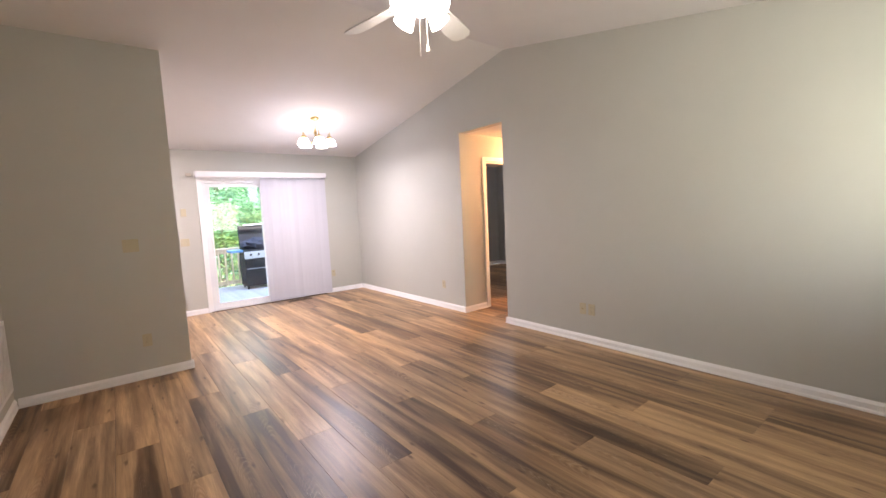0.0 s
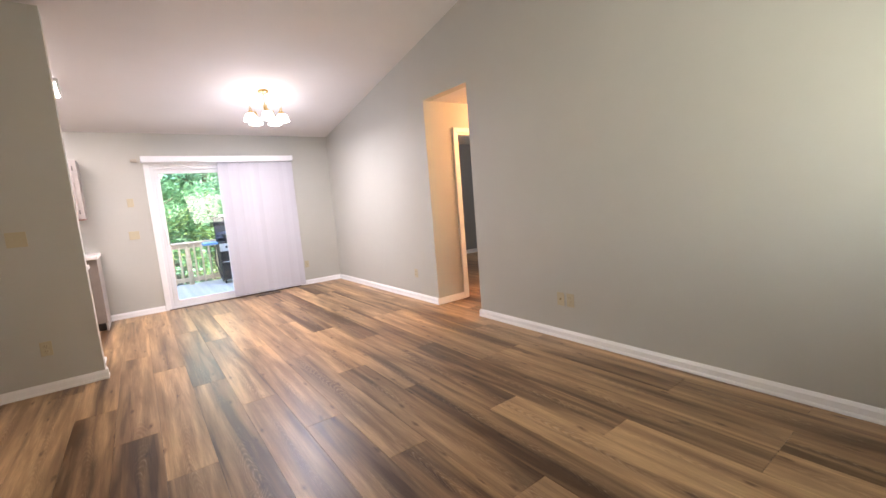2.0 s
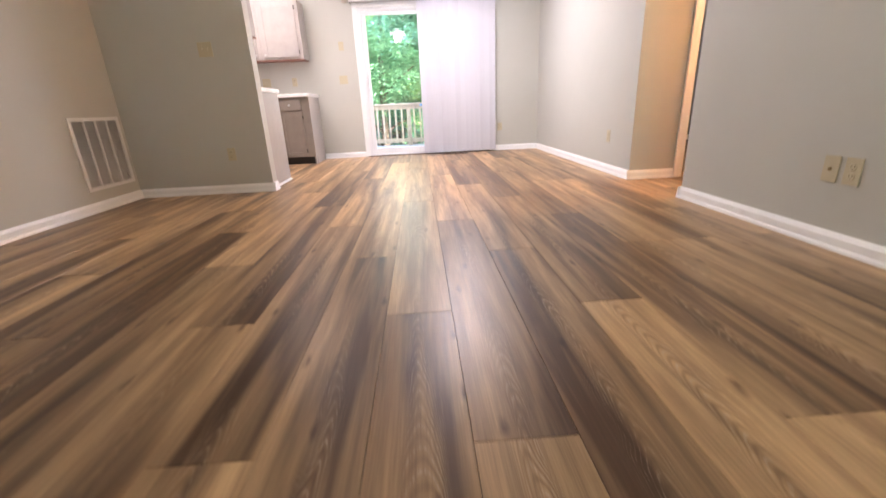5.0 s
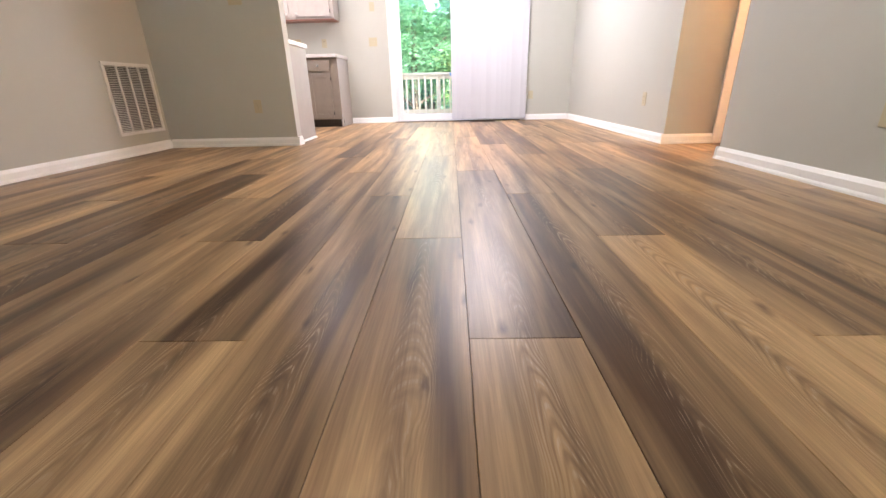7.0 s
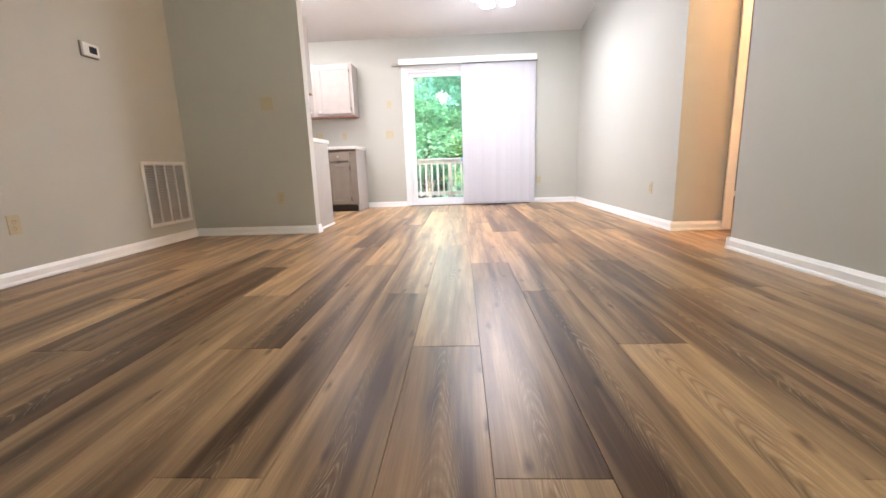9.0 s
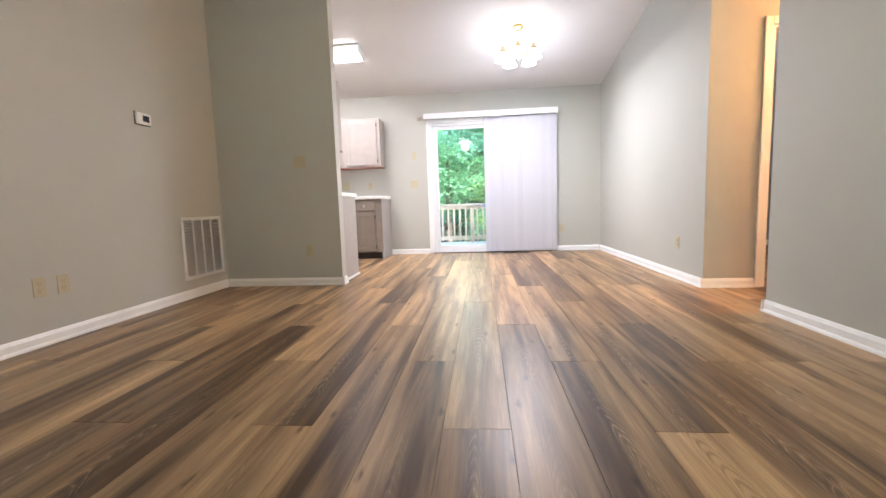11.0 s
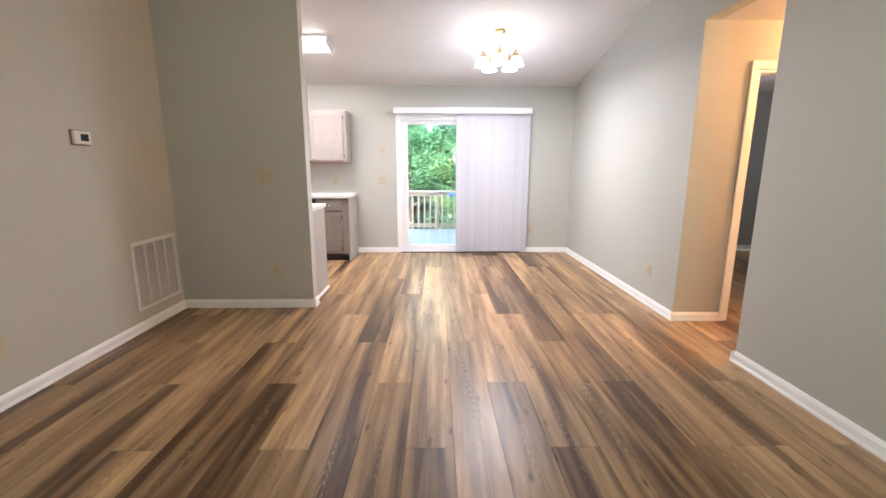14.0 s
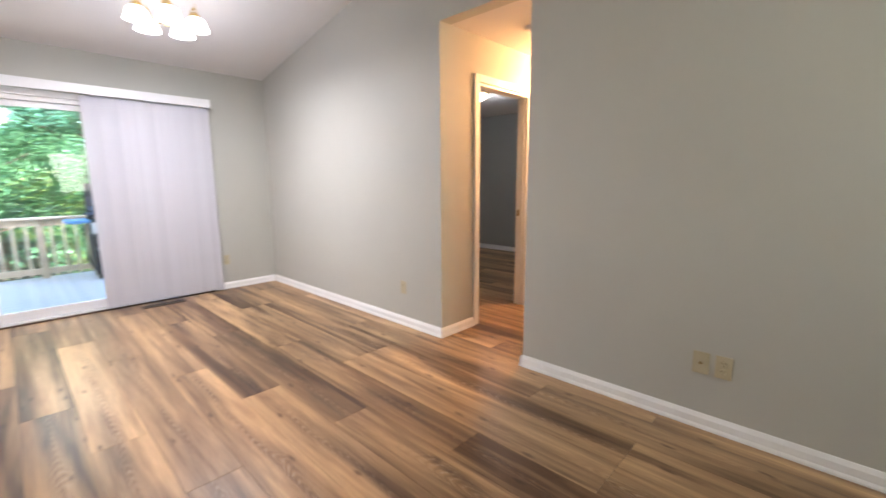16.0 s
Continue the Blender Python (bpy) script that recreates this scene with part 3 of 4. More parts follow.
part("backing", B(-0.172, 0.172, -0.035, 0.035, 0.0003, 0.0012), DUCT, register)
for k in range(16):
    x = -0.160 + k * 0.0213
    part("louvre", B(x - 0.004, x + 0.004, -0.035, 0.035, 0.0014, 0.005), BRONZE, register)


# ---- wall fittings ----
def plate_base(name, label, category, m, w=0.072, h=0.115, group=""):
    ob = thing(name, label, category, m, group)
    part("cover_plate", B(-w / 2, w / 2, 0.0005, 0.006, -h / 2, h / 2, bevel=0.002), IVORY, ob)
    return ob


def outlet(m, label="ivory plastic duplex wall outlet"):
    ob = plate_base("wall_outlet", label, "outlet", m)
    for z in (-0.02, 0.02):
        bm = lathe(bmesh.new(), [(0.0, 0.0085), (0.014, 0.0085), (0.0165, 0.006), (0.0165, 0.004)], 16, pose(0, 0, z, -90, 0, 0))
        soc = part("socket", bm, IVORY, ob)
        bm = bmesh.new()
        box(bm, -0.008, -0.0055, 0.0085, 0.0092, z - 0.001, z + 0.008)
        box(bm, 0.0055, 0.008, 0.0085, 0.0092, z - 0.001, z + 0.007)
        box(bm, -0.002, 0.002, 0.0085, 0.0092, z - 0.011, z - 0.007)
        part("slots", bm, IVORY_DARK, soc, "dark contact slots")
    part("screw", lathe(bmesh.new(), [(0.0, 0.0075), (0.003, 0.007), (0.003, 0.005)], 10, pose(0, 0, 0, -90, 0, 0)), IVORY, ob)
    return ob


def jack(m):
    ob = plate_base("cable_jack", "ivory plastic cable jack plate", "wall jack", m)
    part("socket", lathe(bmesh.new(), [(0.0, 0.010), (0.004, 0.014), (0.005, 0.014), (0.005, 0.006), (0.009, 0.006), (0.009, 0.004)], 14, pose(0, 0, 0, -90, 0, 0)), BRASS, ob, "small threaded brass socket")
    return ob


def switch(m, gangs=1):
    w = 0.072 + 0.046 * (gangs - 1)
    ob = plate_base("light_switch", "ivory plastic toggle light switch plate", "light switch", m, w)
    for g in range(gangs):
        x = (g - (gangs - 1) / 2) * 0.046
        part("toggle", B(x - 0.004, x + 0.004, 0.006, 0.016, -0.002, 0.010, bevel=0.001), IVORY, ob)
        for z in (-0.03, 0.03):
            part("screw", lathe(bmesh.new(), [(0.0, 0.0075), (0.003, 0.007), (0.003, 0.005)], 10, pose(x, 0, z, -90, 0, 0)), IVORY, ob)
    return ob


def on_far(x, z):
    return pose(x, FAR, z, 0, 0, 180)


def on_right(y, z):
    return pose(RIGHT, y, z, 0, 0, 90)


def on_left(y, z):
    return pose(LEFT, y, z, 0, 0, -90)


outlet(on_right(2.380, 0.344))
jack(on_right(2.478, 0.344))
outlet(on_right(4.750, 0.341))
outlet(on_left(3.031, 0.344))
outlet(on_left(2.889, 0.348))
outlet(on_far(3.464, 0.350))
outlet(on_far(0.49, 1.10))
switch(on_far(0.095, 1.105), 2)
switch(on_far(1.206, 1.544), 1)
switch(on_far(1.190, 1.104), 2)
switch(pose(0.484, PART, 1.220, 0, 0, 180), 2)
outlet(pose(0.527, PART, 0.352, 0, 0, 180))

sensor = thing("alarm_sensor", "small beige plastic sensor block beside the valance", "sensor", on_far(1.315, 2.10))
part("case", B(-0.035, 0.035, 0.0005, 0.022, -0.022, 0.022, bevel=0.004), BEIGE, sensor)
thermostat = thing("thermostat", "white wall thermostat with a dark display", "thermostat", on_left(3.785, 1.488))
part("wall_plate", B(-0.074, 0.074, 0.0005, 0.006, -0.050, 0.050, bevel=0.002), DARKPLATE, thermostat, "grey wall plate")
part("case", B(-0.068, 0.068, 0.0062, 0.026, -0.044, 0.044, bevel=0.006), WHITEPL, thermostat)
part("display", B(-0.045, 0.018, 0.026, 0.0272, -0.022, 0.024), SCREEN, thermostat, "dark glass display")
for z in (-0.012, 0.014):
    part("button", B(0.032, 0.052, 0.026, 0.0285, z - 0.007, z + 0.007, bevel=0.001), WHITEPL, thermostat)
chime = thing("door_chime", "beige plastic door chime box high on the wall", "door chime", on_left(2.87, 2.03))
part("case", B(-0.085, 0.085, 0.0005, 0.05, -0.06, 0.06, bevel=0.006), IVORY, chime)
part("grille_bar", B(-0.06, 0.06, 0.05, 0.053, -0.03, -0.022), WHITEPL, chime)

GY0, GY1, GZ0, GZ1 = 4.085, 4.635, 0.165, 0.720
grille = thing("return_air_grille", "white louvred metal return air grille low on the wall", "air vent", pose(LEFT, (GY0 + GY1) / 2, (GZ0 + GZ1) / 2, 0, 0, -90))
gw, gh = (GY1 - GY0) / 2, (GZ1 - GZ0) / 2
part("backing", B(-gw + 0.02, gw - 0.02, 0.0005, 0.0015, -gh + 0.02, gh - 0.02), DUCT, grille)
for x0, x1, z0, z1 in ((-gw, gw, gh - 0.028, gh), (-gw, gw, -gh, -gh + 0.028), (-gw, -gw + 0.028, -gh + 0.028, gh - 0.028), (gw - 0.028, gw, -gh + 0.028, gh - 0.028)):
    part("frame_bar", B(x0, x1, 0.0006, 0.014, z0, z1, bevel=0.003), GRILLE, grille)
for k in range(1, 4):
    x = -gw + 0.028 + k * (2 * gw - 0.056) / 4
    part("mullion", B(x - 0.006, x + 0.006, 0.0016, 0.013, -gh + 0.028, gh - 0.028), GRILLE, grille)
louvre = mesh_of("louvre", B(-gw + 0.028, gw - 0.028, -0.0062, 0.0062, -0.0008, 0.0008), GRILLE)
for k in range(38):
    ob = new("louvre", louvre)
    ob.parent = grille
    ob.matrix_basis = pose(0, 0.0075, -gh + 0.034 + k * (2 * gh - 0.068) / 37, -24, 0, 0)


# ---- kitchen ----
def shaker(bm, x0, x1, z0, z1, y, rail=0.055):
    """A frame-and-panel front that faces -y, its back at y."""
    box(bm, x0 + rail - 0.004, x1 - rail + 0.004, y - 0.012, y - 0.001, z0 + rail - 0.004, z1 - rail + 0.004)
    for a, b, c, d in ((x0, x0 + rail, z0, z1), (x1 - rail, x1, z0, z1), (x0 + rail, x1 - rail, z0, z0 + rail), (x0 + rail, x1 - rail, z1 - rail, z1)):
        box(bm, a, b, y - 0.019, y - 0.001, c, d, 0.002)
    return bm


def knob(parent, m):
    part("knob", lathe(bmesh.new(), [(0.0, 0.026), (0.010, 0.025), (0.014, 0.019), (0.008, 0.010), (0.006, 0.0)], 16, m), STEEL, parent, "round brushed metal knob", True)


def hinge_leaf(parent, x, z, y):
    part("hinge", B(x - 0.005, x + 0.005, y - 0.022, y - 0.016, z - 0.025, z + 0.025), TOEKICK, parent, "small dark hinge")


def base_unit(x0, x1, hinge_right=True, depth=0.60):
    """A base cabinet: origin at its front left foot on the floor, fronts to -y."""
    w = x1 - x0
    cab = thing("base_cabinet", "greige painted base cabinet with one drawer and one door", "kitchen cabinet", pose(x0, FAR - depth, 0), "kitchen base cabinets")
    part("body", B(0, w, 0.0, depth - 0.003, 0.10, 0.878), CABINET, cab)
    part("face_frame", B(0.0, w, -0.0004, 0.001, 0.10, 0.878), TAUPE, cab, "taupe face frame")
    part("toe_kick", B(0.0, w, 0.07, 0.09, 0.0, 0.0995), TOEKICK, cab, "dark recessed toe kick")
    part("side_foot", B(w - 0.018, w - 0.0002, 0.0, depth - 0.003, 0.0, 0.0998), CABINET, cab)
    m = 0.035
    dr = part("drawer_front", B(m, w - 0.105, -0.019, -0.0006, 0.715, 0.845, bevel=0.003), TAUPE, cab, "taupe drawer front")
    knob(dr, pose((w - 0.07) / 2, -0.018, 0.78, 90, 0, 0))
    d = part("door", shaker(bmesh.new(), m, w - 0.105, 0.115, 0.690, 0.0002), TAUPE, cab, "taupe framed door")
    for z in (0.18, 0.62):
        hinge_leaf(d, w - 0.10, z, 0)
    return cab


base_unit(0.35, 0.792)
base_unit(-0.90, -0.258)
base_unit(-1.55, -0.902)
dish = thing("dishwasher", "black front-loading dishwasher under the counter", "dishwasher", pose(-0.254, FAR - 0.60, 0))
part("body", B(0, 0.60, 0.0, 0.59, 0.10, 0.874), GRAPHITE, dish)
part("door_panel", B(0.003, 0.597, -0.025, -0.0005, 0.11, 0.74, bevel=0.004), GRAPHITE, dish)
part("control_strip", B(0.003, 0.597, -0.028, -0.0005, 0.745, 0.872, bevel=0.004), GRAPHITE, dish)
part("base_plate", B(0.003, 0.597, 0.06, 0.08, 0.0, 0.0995), GRAPHITE, dish)
ctop = thing("kitchen_counter", "white marbled laminate kitchen countertop", "countertop")
part("slab", B(KIT_L + 0.002, 0.806, FAR - 0.635, FAR - 0.002, 0.880, 0.920, bevel=0.006), COUNTER, ctop)


def upper_unit(m, w, label, depth=0.315, h=0.715, mirror=False):
    cab = thing("wall_cabinet", label, "kitchen cabinet", m, "kitchen wall cabinets")
    part("body", B(0, w, 0, depth - 0.002, 0.004, h), CABINET, cab)
    part("bottom", B(0.004, w - 0.004, 0.004, depth - 0.004, 0.0, 0.0036), CABWOOD, cab, "reddish bare wood underside")
    part("light_rail", B(0, w, -0.0005, 0.012, -0.012, -0.0002), CABWOOD, cab, "reddish wooden bottom edge")
    d = part("door", shaker(bmesh.new(), 0.035, w - 0.045, 0.03, h - 0.03, 0), CABINET, cab)
    knob(d, pose(w - 0.07 if mirror else 0.06, -0.018, 0.06, 90, 0, 0))
    for z in (0.09, h - 0.10):
        hinge_leaf(d, 0.03 if mirror else w - 0.04, z, 0)
    return cab


for i, (x0, x1) in enumerate(((0.195, 0.742), (-0.354, 0.193), (-0.903, -0.356), (-1.452, -0.905))):
    upper_unit(pose(x0, FAR - 0.317, 1.365), x1 - x0, "greige painted wall cabinet with one framed door", mirror=i % 2 == 1)
upper_unit(pose(0.775, PART + T + 0.317, 1.36, 0, 0, 180), 0.60, "greige painted wall cabinet behind the partition")
upper_unit(pose(0.173, PART + T + 0.317, 1.36, 0, 0, 180), 0.60, "greige painted wall cabinet behind the partition")
PD = 5.38
for x1 in (0.805, 0.20):
    w = 0.60
    cab = thing("base_cabinet", "greige painted base cabinet behind the partition, seen from its end", "kitchen cabinet", pose(x1, PD, 0, 0, 0, 180), "kitchen base cabinets")
    part("body", B(0.001, w, 0.0, PD - PART - T - 0.003, 0.10, 0.878), CABINET, cab)
    part("end_panel", B(0.0, 0.018, 0.0, PD - PART - T - 0.003, 0.0, 0.0995), CABINET, cab)
    part("toe_kick", B(0.018, w, 0.07, 0.09, 0, 0.0995), TOEKICK, cab)
    part("door", shaker(bmesh.new(), 0.035, w - 0.035, 0.115, 0.690, 0), CABINET, cab)
    part("drawer_front", B(0.035, w - 0.035, -0.019, -0.0005, 0.715, 0.845, bevel=0.003), CABINET, cab)
bm = B(KIT_L + 0.002, 0.818, PART + T + 0.002, PD + 0.03, 0.880, 0.920, bevel=0.006)
shoe = thing("shoe_moulding", "thin white quarter-round moulding along the cabinet end", "trim", kind="structure")
part("strip", prism(bmesh.new(), [(0.8055, 0.0), (0.824, 0.0), (0.822, 0.009), (0.816, 0.016), (0.8055, 0.019)], "y", PART + T + 0.002, 5.37), TRIM, shoe)
side_top = thing("side_counter", "white marbled laminate countertop behind the partition", "countertop")
part("slab", bm, COUNTER, side_top)

fix_y = 6.00
lamp = thing("kitchen_ceiling_light", "lit white box ceiling light on the kitchen ceiling", "ceiling light", pose(0.18, fix_y, roof(fix_y), math.degrees(-math.atan(SLOPE)), 0, 0))
part("pan", B(-0.62, 0.62, -0.14, 0.14, -0.03, -0.001, bevel=0.004), WHITEPL, lamp)
for x in (-0.62, 0.605):
    part("end_cap", B(x, x + 0.015, -0.135, 0.135, -0.095, -0.0302, bevel=0.004), WHITEPL, lamp)
part("diffuser", B(-0.604, 0.604, -0.125, 0.125, -0.09, -0.0302, bevel=0.02), TUBE, lamp, "glowing frosted diffuser")

# ---- chandelier over the dining end ----
cx, cy = 2.70, 5.77
cz = roof(cy)
chand = thing("chandelier", "polished brass chandelier with five lit glass bell shades", "chandelier", pose(cx, cy, cz))
part("canopy", lathe(bmesh.new(), [(0.0, -0.036), (0.02, -0.036), (0.035, -0.026), (0.06, -0.018), (0.064, -0.004), (0.064, 0.012), (0, 0.012)], 28), GOLD, chand, "", True)
bm = bmesh.new()
for k in range(5):
    z = -0.04 - k * 0.022
    pts = [(0.008 * math.cos(a) * (k % 2), 0.008 * math.cos(a) * (1 - k % 2), z + 0.015 * math.sin(a)) for a in (2 * math.pi * i / 12 for i in range(13))]
    tube(bm, pts, 0.0022, 6)
part("chain", bm, GOLD, chand, "", True)
part("column", lathe(bmesh.new(), [(0.0, -0.37), (0.01, -0.365), (0.014, -0.35), (0.006, -0.34), (0.022, -0.325), (0.040, -0.30), (0.026, -0.272), (0.012, -0.258), (0.014, -0.22), (0.024, -0.20), (0.018, -0.175), (0.008, -0.155), (0.006, -0.14), (0.0, -0.135)], 24), GOLD, chand, "", True)
for k in range(5):
    a = 2 * math.pi * k / 5 + radians(261)
    ca, sa = math.cos(a), math.sin(a)
    path = [(r * ca, r * sa, z) for r, z in ((0.02, -0.30), (0.06, -0.335), (0.11, -0.335), (0.145, -0.30), (0.165, -0.245), (0.178, -0.215), (0.188, -0.22), (0.190, -0.255))]
    part("arm", tube(bmesh.new(), path, 0.006, 10), GOLD, chand, "", True)
    at = pose(0.190 * ca, 0.190 * sa, -0.262)
    hold = part("fitter", lathe(bmesh.new(), [(0.0, 0.012), (0.016, 0.010), (0.026, -0.004), (0.028, -0.020), (0.0, -0.020)], 18, at), GOLD, chand, "", True)
    part("finial", lathe(bmesh.new(), [(0.0, 0.075), (0.003, 0.070), (0.004, 0.045), (0.009, 0.034), (0.006, 0.022), (0.010, 0.0125)], 12, at), GOLD, chand, "", True)
    part("shade", lathe(bmesh.new(), [(0.024, -0.021), (0.042, -0.027), (0.059, -0.042), (0.067, -0.062), (0.072, -0.085), (0.082, -0.106), (0.086, -0.113), (0.082, -0.114), (0.078, -0.105), (0.068, -0.084), (0.062, -0.063), (0.054, -0.046), (0.022, -0.026)], 24, at), SHADE_COOL, chand, "glowing frosted glass bell shade", True)

# ---- ceiling fan ----
fx, fy = 1.82, 2.0
fz = roof(fy)
fan = thing("ceiling_fan", "white ceiling fan with four lit glass shades and pull chains", "ceiling fan", pose(fx, fy, 0.02))
part("canopy", lathe(bmesh.new(), [(0.0, fz - 0.09), (0.03, fz - 0.09), (0.06, fz - 0.06), (0.07, fz - 0.02), (0.07, fz + 0.012), (0, fz + 0.012)], 28), FANWHITE, fan, "", True)
part("downrod", tube(bmesh.new(), [(0, 0, fz - 0.085), (0, 0, 2.655)], 0.012), FANWHITE, fan, "", True)
part("motor", lathe(bmesh.new(), [(0.0, 2.66), (0.05, 2.655), (0.10, 2.635), (0.115, 2.60), (0.11, 2.565), (0.075, 2.545), (0.0, 2.54)], 32), FANWHITE, fan, "", True)
part("light_kit", lathe(bmesh.new(), [(0.0, 2.545), (0.06, 2.54), (0.07, 2.51), (0.055, 2.47), (0.03, 2.455), (0.0, 2.452)], 28), FANWHITE, fan, "", True)
for k in range(5):
    a = 27.5 + 72 * k
    m = pose(0, 0, 2.56, 0, 0, a)
    bm = bmesh.new()
    outline = [(0.20, -0.05), (0.30, -0.062), (0.50, -0.070), (0.60, -0.068), (0.64, -0.050), (0.655, 0.0), (0.64, 0.050), (0.60, 0.068), (0.50, 0.070), (0.30, 0.062), (0.20, 0.05)]
    prism(bm, outline, "z", -0.004, 0.004)
    bmesh.ops.transform(bm, matrix=m @ pose(0, 0, 0, -14, 0, 0), verts=bm.verts)
    bl = part("blade", bm, FANWHITE, fan, "white fan blade")
    bm = box(bmesh.new(), 0.09, 0.25, -0.02, 0.02, -0.010, -0.005, 0.002)
    bmesh.ops.transform(bm, matrix=m @ pose(0, 0, 0, -14, 0, 0), verts=bm.verts)
    part("blade_bracket", bm, FANWHITE, bl)
for k in range(4):
    a = radians(7 + 90 * k)
    m = pose(0.055 * math.cos(a), 0.055 * math.sin(a), 2.53) @ Matrix.Rotation(a, 4, "Z") @ pose(0, 0, 0, 0, -52, 0)
    part("shade", lathe(bmesh.new(), [(0.024, 0.0), (0.028, -0.02), (0.036, -0.048), (0.049, -0.086), (0.062, -0.122), (0.058, -0.122), (0.045, -0.086), (0.032, -0.048), (0.020, -0.004)], 22, m), SHADE_WARM, fan, "glowing white glass bell shade", True)
for x, z0 in ((-0.02, 2.235), (0.03, 2.30)):
    ch = part("pull_chain", tube(bmesh.new(), [(x, -0.01, 2.47), (x, -0.01, z0)], 0.0010, 6), FANWHITE, fan)
    if x > 0:
        part("pull_bell", lathe(bmesh.new(), [(0.0, z0 + 0.004), (0.004, z0), (0.011, z0 - 0.03), (0.0, z0 - 0.036)], 14, pose(x, -0.01, 0)), FANWHITE, ch)

# ---- hall light ----
def dome_light(name, label, m, glow):
    ob = thing(name, label, "ceiling light", m)
    part("rim", lathe(bmesh.new(), [(0.0, -0.001), (0.145, -0.001), (0.15, -0.02), (0.13, -0.025), (0.0, -0.025)], 32), GOLD, ob, "", True)
    part("bowl", lathe(bmesh.new(), [(0.128, -0.026), (0.12, -0.055), (0.085, -0.085), (0.04, -0.10), (0.0, -0.104)], 32), glow, ob, "glowing frosted glass bowl", True)


dome_light("hall_ceiling_light", "glowing warm dome ceiling light in the hall", pose(5.62, 3.90, HALL_H), HALLGLOW)
detector = thing("smoke_detector", "round white smoke detector on the hall ceiling", "smoke detector", pose(4.63, 3.88, HALL_H))
part("housing", lathe(bmesh.new(), [(0.0, -0.034), (0.04, -0.034), (0.058, -0.026), (0.062, -0.008), (0.066, -0.001), (0.0, -0.001)], 28), WHITEPL, detector, "", True)
part("test_button", lathe(bmesh.new(), [(0.0, -0.038), (0.010, -0.038), (0.012, -0.0342)], 14, pose(0.02, 0, 0)), WHITEPL, detector, "", True)
# invented dome round the bedroom fill
dome_light("bedroom_added_dome", "glowing white dome added in the bedroom", pose(6.2, 5.68, HALL_H), SHADE_COOL)

# invented fixture to go with the side room's fill lamp
dome_light("side_room_added_dome", "glowing white dome added unseen in the side room", pose(-1.35, 1.35, 2.44), SHADE_WARM)

# ---- front window, behind the start of the walk ----
win = thing("window_1", "white framed front window", "window", kind="structure")
for x0, x1, z0, z1 in ((WX0, WX0 + 0.05, WZ0, WZ1), (WX1 - 0.05, WX1, WZ0, WZ1), (WX0 + 0.05, WX1 - 0.05, WZ0, WZ0 + 0.05), (WX0 + 0.05, WX1 - 0.05, WZ1 - 0.05, WZ1)):
    part("window_frame", B(x0, x1, BACK - 0.12, BACK - 0.05, z0, z1, bevel=0.003), VINYL, win)
part("window_sill", B(WX0 - 0.05, WX1 + 0.05, BACK - 0.001, BACK + 0.04, WZ0 - 0.025, WZ0 - 0.001, bevel=0.003), TRIM, win)
pn = part("pane", B(WX0 + 0.05, WX1 - 0.05, BACK - 0.09, BACK - 0.084, WZ0 + 0.05, WZ1 - 0.05), GLASS, win)
pn.visible_shadow = False

# ---- deck ----
DZ, DY0, DY1, DX0, DX1 = -0.12, FAR + 0.142, 10.62, -0.9, 5.2
deck = thing("deck", "weathered pale wooden deck outside the patio door", "deck", kind="structure")
part("joists", B(DX0, DX1, DY0, DY1, DZ - 0.25, DZ - 0.03), RAILWOOD, deck)
nb = int((DY1 - DY0) / 0.145)
board = mesh_of("board", B(DX0, DX1, 0.0, 0.139, DZ - 0.0295, DZ, bevel=0.004), DECKWOOD)
for k in range(nb):
    ob = new("board", board)
    ob.parent = deck
    ob.location = (0, DY0 + k * 0.145, 0)
rail = thing("deck_railing", "tan wooden deck railing with square balusters", "railing")
RY = 10.45
part("cap_rail", B(DX0, DX1, RY - 0.07, RY + 0.07, DZ + 0.865, DZ + 0.90, bevel=0.004), RAILWOOD, rail)
part("top_rail", B(DX0, DX1, RY - 0.02, RY + 0.02, DZ + 0.775, DZ + 0.864), RAILWOOD, rail)
part("bottom_rail", B(DX0, DX1, RY - 0.02, RY + 0.02, DZ + 0.07, DZ + 0.155), RAILWOOD, rail)
bal = mesh_of("baluster", B(-0.018, 0.018, -0.058, -0.021, DZ + 0.05, DZ + 0.84, bevel=0.003), RAILWOOD)
for k in range(int((DX1 - DX0) / 0.135)):
    ob = new("baluster", bal)
    ob.parent = rail
    ob.location = (DX0 + 0.07 + k * 0.135, RY, 0)
for x in (DX0 + 0.05, 0.55, 2.02, 3.6, DX1 - 0.05):
    part("post", B(x - 0.045, x + 0.045, RY - 0.02, RY + 0.07, DZ, DZ + 0.864, bevel=0.004), RAILWOOD, rail)

# barbecue grill on the deck
bbq = thing("barbecue_grill", "black gas barbecue grill with its cover bunched on top", "barbecue", pose(2.53, 9.75, DZ))
part("cabinet", B(0.0, 0.72, 0.0, 0.45, 0.07, 0.66, bevel=0.01), GRAPHITE, bbq)
for x in (0.01, 0.365):
    dd = part("cabinet_door", B(x, x + 0.345, -0.022, -0.0005, 0.10, 0.52, bevel=0.006), GRAPHITE, bbq)
part("drawer_front", B(0.01, 0.71, -0.022, -0.0005, 0.535, 0.65, bevel=0.006), GRAPHITE, bbq)
bm = tube(bmesh.new(), [(0.03, -0.024, 0.455), (0.03, -0.05, 0.455), (0.69, -0.05, 0.455), (0.69, -0.024, 0.455)], 0.009)
part("door_bar", bm, STEEL, bbq, "bright steel handle bar", True)
